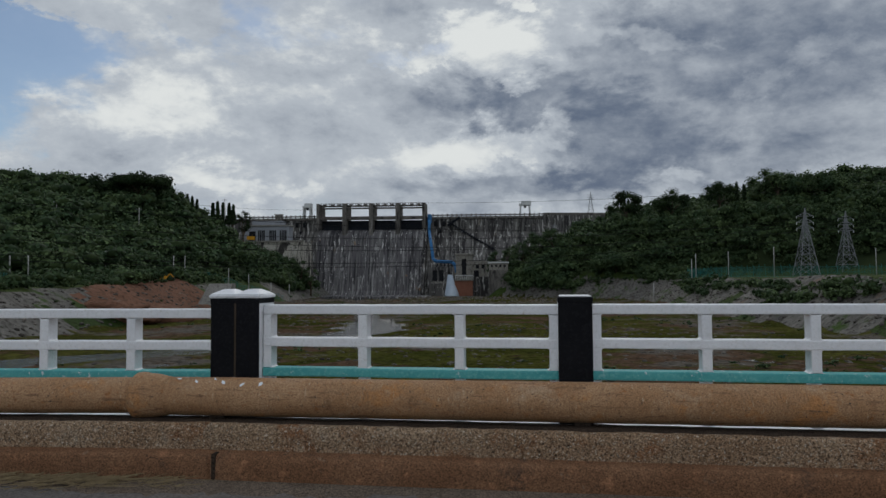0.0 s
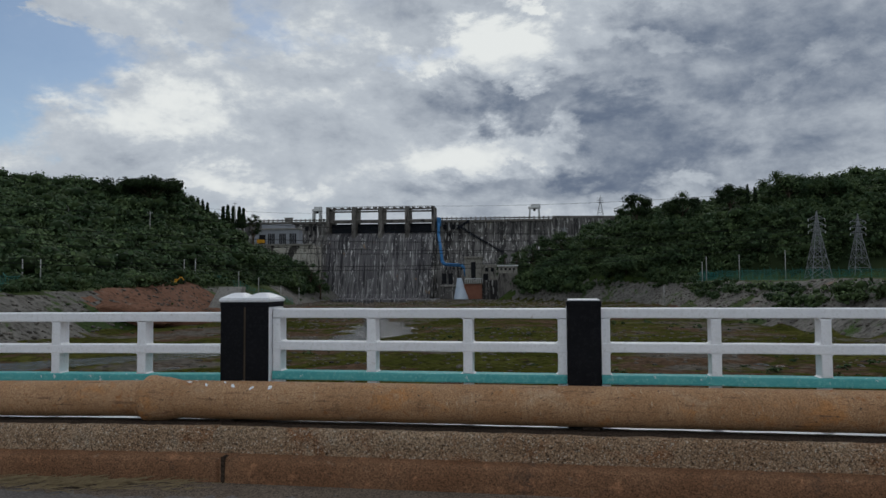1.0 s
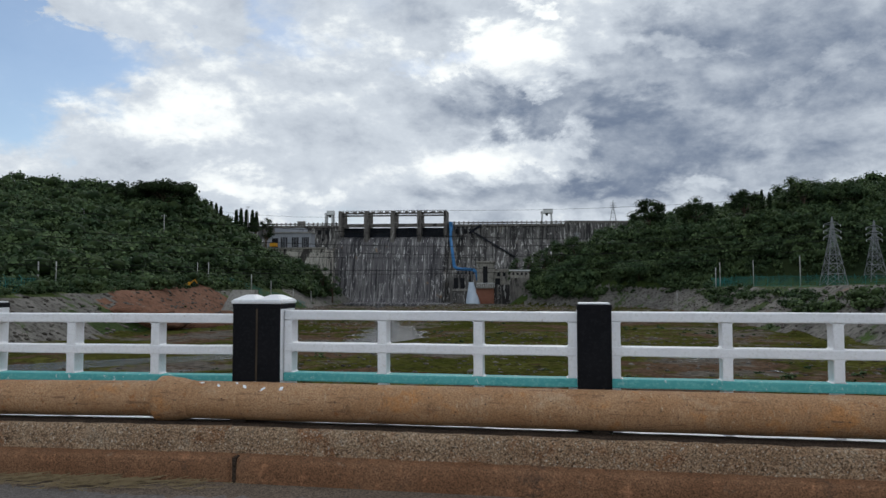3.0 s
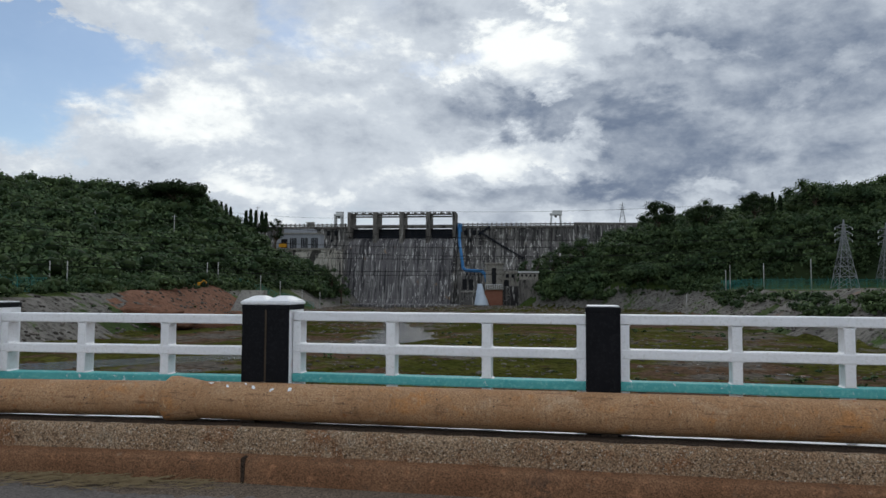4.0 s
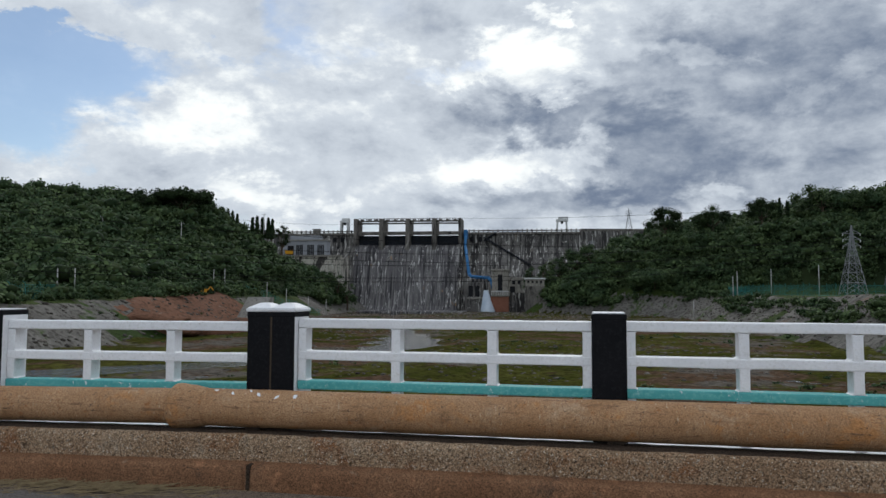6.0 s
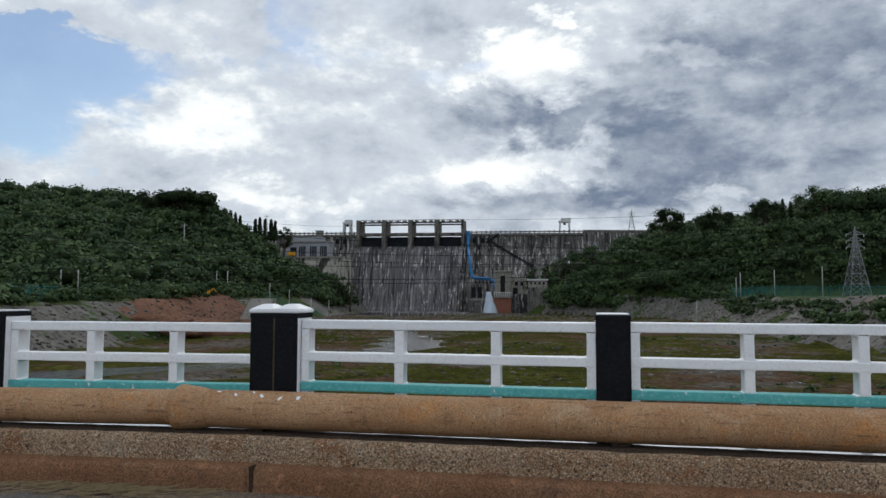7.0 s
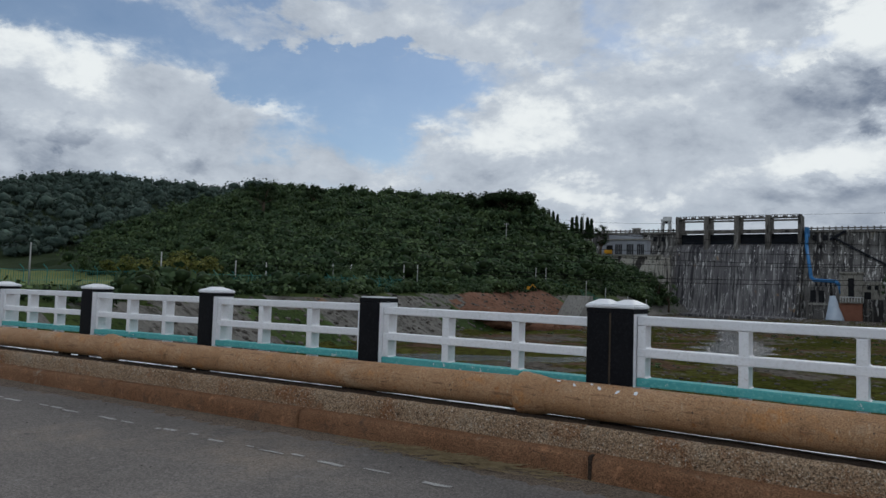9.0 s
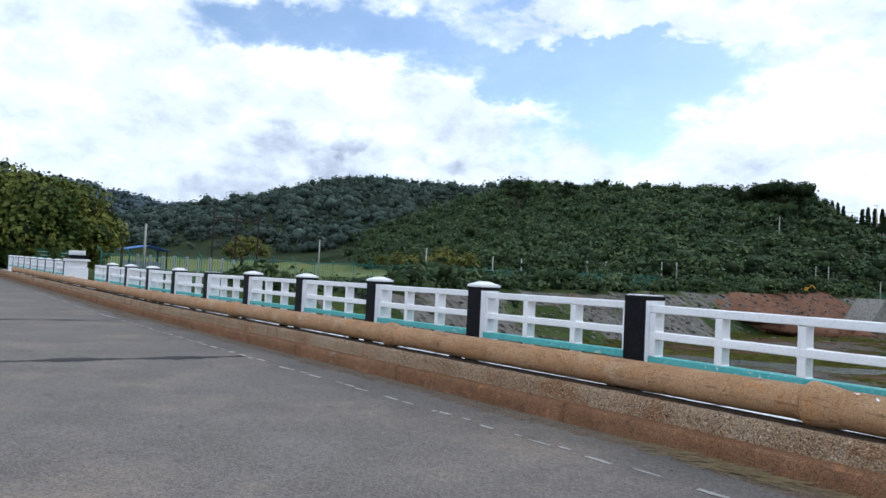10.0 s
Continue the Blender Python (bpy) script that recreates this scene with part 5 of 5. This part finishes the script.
# roadside trees at the bridge's far end
tree("roadside_tree", "large leafy roadside tree, yellow-green at its crown", -66, 7.0, -0.4, 8.6, 5.6, LEAF_NEAR, 101, 60, 560, 0.075, low=0.18)
tree("roadside_tree", "large leafy roadside tree, yellow-green at its crown", -71, 12.0, -0.4, 7.6, 3.4, LEAF_NEAR, 102, 48, 520, 0.08, low=0.18)
tree("roadside_tree", "leafy bush-like tree hanging over the railing", -62, 6.1, -0.4, 5.0, 1.8, LEAF_NEAR, 103, 30, 400, 0.11, low=0.2)
for az, d, h, s in ((-68.9, 100, 6.2, 3.0), (-52.5, 118, 5.6, 4.2), (-56.6, 122, 5.0, 3.4), (-40.2, 125, 4.6, 3.4)):
    x, y = at_bearing(az, d)
    tree("young_tree", "small yellowish leafy tree beside the fence", x, y, ground_z(x, y), h, s, LEAF_YELLOW if az < -50 else LEAF, int(d + s * 10), 16, 260, 0.10)


# ---- poles, pylons, fences and wires ----
def power_pole(az, d, h, mat, label, lean=0.0, arm=True, name="power_pole", base=None):
    x, y = at_bearing(az, d)
    z = ground_z(x, y) if base is None else base
    t = thing(name, label, "pole", (x, y, z - 0.3), "poles along the bank")
    top = Vector((h * math.sin(radians(lean)), 0, h + 0.3))
    part("shaft", strut(bmesh.new(), (0, 0, 0), top, 0.13, 8, 0.09), mat, t, smooth=True)
    if arm:
        part("crossarm", box(top.x - 0.75, top.x + 0.75, -0.05, 0.05, h - 0.25, h - 0.15), STEEL, t)
        for k in (-0.65, 0.0, 0.65):
            part("insulator", strut(bmesh.new(), (top.x + k, 0, h - 0.15), (top.x + k, 0, h + 0.05), 0.05, 6), WHITESTEEL, t)
    return Vector((x, y, z)) + top


def wire(a, b, sag, r=0.03, n=14):
    """A sagging line between two points."""
    bm = bmesh.new()
    a, b = Vector(a), Vector(b)
    rings = []
    side = (b - a).cross(Vector((0, 0, 1))).normalized()
    for i in range(n + 1):
        t = i / n
        p = a.lerp(b, t) - Vector((0, 0, sag * 4 * t * (1 - t)))
        rings.append([bm.verts.new(p + side * r * math.cos(q) + Vector((0, 0, r * math.sin(q)))) for q in (0.5, 2.6, 4.7)])
    for p, q in zip(rings, rings[1:]):
        for k in range(3):
            bm.faces.new((p[k], p[(k + 1) % 3], q[(k + 1) % 3], q[k]))
    return tagged(part("overhead_wire", bm, WIRE), "thin dark overhead power line", "wire", "overhead wires")


LEFT_POLES = [(-62.9, 116, 5.9, 0), (-54.4, 112, 5.3, 0), (-49.0, 122, 4.6, 0), (-46.7, 126, 4.5, 0), (-41.4, 134, 4.6, -5), (-40.3, 134, 4.6, 9),
              (-35.85, 140, 4.6, 0), (-34.75, 142, 4.5, 0), (-31.95, 150, 4.2, 0), (-29.85, 158, 4.6, 0), (-25.2, 170, 4.6, 0), (-24.4, 172, 5.0, 0),
              (-21.2, 188, 4.4, 0), (-19.7, 196, 4.6, 0), (-18.0, 204, 4.6, 0), (-16.6, 212, 5.0, 0)]
tops = [power_pole(az, d, h, POLE, "slim grey concrete pole on the bank top", lean, arm=False, name="fence_light_pole" if i % 3 == 1 else "power_pole") for i, (az, d, h, lean) in enumerate(LEFT_POLES)]
chain = [tops[i] for i in (0, 1, 2, 3, 6, 7, 8, 9, 10, 11, 12, 13, 14, 15)]
for p, q in zip(chain, chain[1:]):
    for dz in (0.0, -0.6, -1.3):
        wire(p + Vector((0, 0, dz - 0.1)), q + Vector((0, 0, dz - 0.1)), 0.25, 0.032)
near_top = power_pole(-76.05, 68, 4.9, POLE, "slim grey concrete pole behind the railing", 1, arm=False)
wood_top = power_pole(-77.58, 66, 5.1, BARK, "leaning weathered timber pole with a crossarm", 4)
for dz in (0, -0.5):
    wire(wood_top + Vector((0, 0, dz)), tops[0] + Vector((0, 0, dz)), 0.9, 0.02)
    wire(wood_top + Vector((0, 0, dz)), (-75, 4, 6.0 + dz), 0.3, 0.02)
for az, h in ((17.5, 7.0), (20.6, 7.6), (15.2, 6.6), (14.9, 5.6), (12.1, 4.5), (27.0, 7.0)):
    power_pole(az, 205, h, POLE, "slim grey concrete pole above the bank", 0, arm=False)
for az, d, z0 in ((-27.6, 205, 14.5), (-33.0, 210, 16.0), (-21.5, 235, 21.0)):
    power_pole(az, d, 6.5, POLE, "slim grey pole among the trees of the hillside", 0, arm=True, base=z0)

# H-frame of rusty steel
hf = thing("pole_structure", "rusty steel three-pole line structure with braces", "pole", (0, 0, 0))
hp = []
for az in (-71.1, -69.4, -67.75):
    x, y = at_bearing(az, 95)
    hp.append(Vector((x, y, 0)))
    part("pole", strut(bmesh.new(), (x, y, -1.0), (x, y, 8.4), 0.14, 6, 0.11), RUSTPOLE, hf)
for a, c, z0, z1 in ((0, 2, 7.2, 7.2), (0, 2, 6.8, 6.8), (0, 1, 5.2, 2.4), (1, 2, 5.0, 1.6)):
    part("brace", strut(bmesh.new(), hp[a] + Vector((0, 0, z0)), hp[c] + Vector((0, 0, z1)), 0.08, 5), RUSTPOLE, hf)
for p in hp:
    part("cap_arm", strut(bmesh.new(), p + Vector((-0.5, 0, 8.3)), p + Vector((0.5, 0, 8.3)), 0.06, 5), RUSTPOLE, hf)


def pylon(x, y, z0, z1, w, label, legs=STEEL):
    """A lattice tower: four tapering legs, rings of crossed braces, three pairs of arms."""
    t = thing("lattice_pylon", label, "pylon", (x, y, z0), "power pylons")
    h = z1 - z0

    def corner(k, f):
        q = w / 2 * (1 - f / 0.72 * 0.80) if f < 0.72 else w * 0.10 * (1 - (f - 0.72) / 0.30)
        return Vector(((1, 1, -1, -1)[k % 4] * q, (1, -1, -1, 1)[k % 4] * q, h * f))

    lv = [0, 0.17, 0.32, 0.45, 0.56, 0.65, 0.72, 0.80, 0.88, 1.0]
    tr = w * 0.013
    for k in range(4):
        b = bmesh.new()
        for a, c in zip(lv, lv[1:]):
            strut(b, corner(k, a), corner(k, c), tr * 1.5, 4)
        part("leg", b, legs, t)
    for a, c in zip(lv, lv[1:]):
        b = bmesh.new()
        for k in range(4):
            strut(b, corner(k, a), corner(k + 1, c), tr, 3)
            strut(b, corner(k + 1, a), corner(k, c), tr, 3)
            strut(b, corner(k, c), corner(k + 1, c), tr, 3)
        tagged(part("lattice", b, legs, t), kind="stuff")
    for f in (0.70, 0.79, 0.88):
        for sx in (-1, 1):
            b = bmesh.new()
            tip = Vector((sx * w * 0.42, 0, h * f))
            for k in ((0, 1) if sx > 0 else (2, 3)):
                strut(b, corner(k, f), tip, tr, 3)
                strut(b, corner(k, min(f + 0.05, 1)), tip, tr, 3)
            part("arm", b, legs, t)
            part("insulator", strut(bmesh.new(), tip, tip - Vector((0, 0, h * 0.035)), tr * 1.4, 5), WHITESTEEL, t)
    return Vector((x, y, z0))


ax, ay = at_bearing(22.7, 215)
bx, by = at_bearing(25.25, 228)
pylon(ax, ay, 2.0, 20.3, 5.2, "grey steel lattice pylon on the bank")
pylon(bx, by, 2.0, 20.0, 4.9, "grey steel lattice pylon on the bank")
cx, cy = at_bearing(7.45, 318)
pylon(cx, cy, 28.5, 39.5, 3.2, "pale lattice pylon behind the dam crest", STEEL)
dx_, dy_ = at_bearing(4.6, 296)
pylon(dx_, dy_, 16.5, 24.5, 3.6, "small grey lattice pylon below the dam", STEEL)
for (x, y), ends2 in (((ax, ay), ((-90, 118, 6.4), (-96, 118, 9.6), (-100, 120, 13.0))), ((bx, by), ((-84, 112, 5.2), (-92, 124, 11.2), (-104, 122, 17.5)))):
    for k, e in enumerate(ends2):
        z = 2.0 + 18.2 * (0.66 + 0.09 * k)
        wire((x - 2.2, y, z), e, 4.5, 0.065, 40)
        wire((x + 2.2, y, z), (160, 150, z + 6), 1.5, 0.06, 16)
wire((-30.9, 302, 34.4), (118, 226, 31.5), 2.0, 0.06, 30)
wire((-77.0, 302, 32.0), (-140, 240, 33.0), 2.0, 0.05, 20)


def fence(name, label, pts, h, mat, step, seed, bars=9, bent=True):
    """Angle posts with bent tops and fine vertical mesh between them, along a line of bearings."""
    t = thing(name, label, "fence")
    line = [Vector((*at_bearing(az, d), 0)) for az, d in pts]
    bb = bmesh.new()
    for p, q in zip(line, line[1:]):
        n = max(1, int((q - p).length / step))
        for i in range(n):
            a, c = p.lerp(q, i / n), p.lerp(q, (i + 1) / n)
            za, zc = ground_z(a.x, a.y), ground_z(c.x, c.y)
            b = bmesh.new()
            strut(b, (a.x, a.y, za - 0.2), (a.x, a.y, za + h), 0.045, 5)
            if bent:
                strut(b, (a.x, a.y, za + h), (a.x - 0.25, a.y - 0.25, za + h + 0.4), 0.035, 5)
            part("post", b, mat, t)
            for k in range(1, bars + 1):
                f = k / (bars + 1)
                m, zm = a.lerp(c, f), za + (zc - za) * f
                strut(bb, (m.x, m.y, zm), (m.x, m.y, zm + h * 0.95), 0.022, 3)
            for f in (0.08, 0.5, 0.95):
                strut(bb, (a.x, a.y, za + h * f), (c.x, c.y, zc + h * f), 0.022, 3)
    tagged(part("mesh_infill", bb, mat, t), kind="stuff")
    return t


fence("bank_fence", "teal-green steel mesh fence along the bank top", [(-79, 58), (-72, 66), (-62, 78), (-52, 92), (-43, 105), (-36, 118)], 2.2, FENCEGREEN, 2.6, 1)
fence("bank_fence", "teal-green steel mesh fence along the bank top", [(14.6, 226), (16, 212), (20, 188), (24, 174), (28, 164), (33, 150)], 2.7, FENCEGREEN, 2.4, 2)
fence("bank_fence", "teal-green steel mesh fence near the dam", [(-24, 178), (-20, 195), (-17, 212)], 1.6, FENCEGREEN, 3.0, 3, bent=False)

# white fence posts, blue-roofed shed and green signs at the bridge's end
for i in range(9):
    x, y = at_bearing(-76.4 + 0.85 * i, 74)
    p = part("fence_post", box(x - 0.11, x + 0.11, y - 0.11, y + 0.11, -0.6, 1.9 - 0.04 * (i % 3), 0.02), POLE)
    tagged(p, "pale concrete fence post in a row", "post", "pale fence posts")
sx, sy = at_bearing(-75.9, 84)
shed = thing("roadside_shed", "open roadside shed under a blue sheet roof", "shed", (sx, sy, -0.5))
for px, py in ((-1.7, -1.9), (-1.7, 1.9), (1.7, -1.9), (1.7, 1.9)):
    part("post", strut(bmesh.new(), (px, py, 0), (px, py, 2.9), 0.08, 6), RUSTPOLE, shed)
part("roof", prism([(-2.3, 2.85), (0, 3.35), (2.3, 2.85), (2.3, 2.92), (0, 3.43), (-2.3, 2.92)], -2.2, 2.2), BLUEROOF, shed, "blue corrugated sheet roof")
part("counter", box(-1.6, 1.6, -1.7, 1.7, 0, 1.7, 0.03), GREYBLUE, shed)
for y0, w, h in ((7.2, 1.25, 1.0), (8.75, 1.0, 0.95)):
    sg = thing("road_sign", "green direction sign with pale lettering bars", "sign", (-59.5, y0, -0.5), "green signs")
    part("board", box(-0.03, 0.03, 0, w, 1.35, 1.35 + h, 0.01), SIGNGREEN, sg)
    for k in range(2):
        part("post", strut(bmesh.new(), (0, 0.2 + k * (w - 0.4), -0.2), (0, 0.2 + k * (w - 0.4), 1.4), 0.04, 6), STEEL, sg)
    for k, (a, c) in enumerate(((0.12, 0.8), (0.12, 0.95), (0.12, 0.6))):
        part("lettering_bar", box(0.03, 0.04, a * w, c * w, 1.35 + h * (0.72 - 0.26 * k), 1.35 + h * (0.80 - 0.26 * k)), WHITESTEEL, sg)

# excavators and spoil on the left bank
def excavator(az, d, turn, s):
    x, y = at_bearing(az, d)
    t = thing("excavator", "yellow excavator standing on the dug bank", "excavator", (x, y, ground_z(x, y)), "excavators", turn)
    for sy in (-1, 1):
        part("track", box(-1.6 * s, 1.6 * s, sy * 1.0 * s - 0.3, sy * 1.0 * s + 0.3, 0, 0.8 * s, 0.2), RUBBER, t)
    part("body", box(-1.5 * s, 1.2 * s, -1.2 * s, 1.2 * s, 0.8 * s, 1.9 * s, 0.15), YELLOW, t)
    part("cab", box(0.0, 1.2 * s, 0.2 * s, 1.1 * s, 1.9 * s, 2.8 * s, 0.1), YELLOW, t)
    part("boom", strut(bmesh.new(), (1.0 * s, -0.2, 1.6 * s), (3.0 * s, -0.2, 3.9 * s), 0.25 * s, 6), YELLOW, t)
    part("stick", strut(bmesh.new(), (3.0 * s, -0.2, 3.9 * s), (4.4 * s, -0.2, 2.0 * s), 0.2 * s, 6), YELLOW, t)
    part("bucket", box(4.0 * s, 4.8 * s, -0.6 * s, 0.4 * s, 1.1 * s, 2.1 * s, 0.15), RUBBER, t)


excavator(-25.9, 154, 20, 0.42)
excavator(-18.6, 196, 160, 0.6)


def mound(az, d, rx, ry, h, seed):
    x, y = at_bearing(az, d)
    v0, f0 = ico(3)
    v = v0.copy()
    for i, p in enumerate(v):
        q = Vector(p) * 2.2 + Vector((seed, 0, 0))
        v[i] = p * (1 + 0.28 * noise.noise(q) + 0.12 * noise.noise(q * 3.3) + 0.06 * noise.noise(q * 8))
    v = v * np.array([rx, ry, h]) + np.array([x, y, ground_z(x, y) - 0.2])
    tagged(arrays("spoil_heap", v, f0, SOIL, smooth=True), "heap of dug red-brown soil and stones", "soil heap", "spoil heaps", "stuff")


for i, m in enumerate(((-30.0, 116, 6, 4, 1.3), (-28.2, 118, 5, 5, 1.6), (-26.4, 124, 6, 5, 2.2), (-24.9, 126, 4, 4, 1.9), (-23.6, 130, 5, 4, 1.6))):
    mound(*m, i * 3.3)
wx, wy = at_bearing(-21.8, 150)
blk = thing("concrete_slab", "pale fresh concrete facing on the bank", "slab", (wx, wy, 0), turn=-20)
part("slab", prism([(-3.2, -3.2), (0.0, 0.9), (0.8, 0.9), (0.8, -3.2)], -3, 3), CONCRETE, blk)

# loose straw and grit swept against the kerb
g = np.random.default_rng(5)
b = bmesh.new()
for i in range(420):
    x, y = g.normal(-3.75, 0.42), 4.66 - abs(g.normal(0, 0.13))
    a, l = g.normal(0.0, 0.5), g.uniform(0.06, 0.26)
    z = 0.014 + 0.02 * g.random()
    strut(b, (x, y, z), (x + l * math.cos(a), y + l * math.sin(a) * 0.5, z + 0.03 * g.random()), 0.0026, 3)
tagged(part("dry_grass", b, STRAW), "dry grass stalks swept against the kerb", "straw", kind="stuff")
v0, f0 = ico(1)
n = 420
px = np.concatenate([g.uniform(-26, 4, n // 2), g.uniform(-14, 1, n - n // 2)])
py = np.concatenate([4.62 - np.abs(g.normal(0, 0.16, n // 2)), g.uniform(-1.0, 4.4, n - n // 2)])
pr = g.uniform(0.003, 0.009, n)
pz = np.array([grade(x) for x in px]) + 0.008 + 0.02 * (1 - np.clip(np.abs(py) / 4, 0, 1))
py = py + np.array([bridge_y(x) for x in px])
v = (np.stack([px, py, pz], 1)[:, None, :] + v0[None] * pr[:, None, None] * np.array([1.2, 1.0, 0.6])).reshape(-1, 3)
f = (f0[None] + (np.arange(n) * len(v0))[:, None, None]).reshape(-1, 3)
tagged(arrays("road_grit", v, f, STONES), "scattered grit and small stones on the road", "grit", kind="stuff")
# stones strewn over the river bed
n = 11000
sxs, sys_ = g.uniform(-62, 95, n), g.uniform(38, 270, n)
sz, sk, sh = height(sxs, sys_)
keep = (sk == 0) & (noise2(sxs, sys_, 0.06, 2.2) + 0.25 * g.normal(size=n) > 0.02)
sxs, sys_, sz = sxs[keep], sys_[keep], sz[keep]
sr = g.uniform(0.07, 0.24, len(sxs)) * (0.6 + sys_ / 160)
k = 0.75 + 0.5 * g.random((len(sxs), len(v0), 1))
v = (np.stack([sxs, sys_, sz], 1)[:, None, :] + v0[None] * k * sr[:, None, None] * np.array([1.3, 1.0, 0.55])).reshape(-1, 3)
f = (f0[None] + (np.arange(len(sxs)) * len(v0))[:, None, None]).reshape(-1, 3)
tagged(arrays("river_stones", v, f, STONES), "scattered grey-brown stones on the river bed", "stones", kind="stuff")
# pitching stones of the banks
n = 22000
bxs, bys = g.uniform(-80, 115, n), g.uniform(30, 285, n)
bz, bk, bh = height(bxs, bys)
keep = (bk == 1) & ~((bxs < 0) & (bys > 165)) & (bys > 20)
bxs, bys, bz = bxs[keep], bys[keep], bz[keep]
sr = g.uniform(0.12, 0.34, len(bxs))
k = 0.75 + 0.5 * g.random((len(bxs), len(v0), 1))
v = (np.stack([bxs, bys, bz], 1)[:, None, :] + v0[None] * k * sr[:, None, None] * np.array([1.2, 1.2, 0.7])).reshape(-1, 3)
f = (f0[None] + (np.arange(len(bxs)) * len(v0))[:, None, None]).reshape(-1, 3)
tagged(arrays("pitching_stones", v, f, STONES), "rough grey pitching stones on the bank slopes", "stones", kind="stuff")
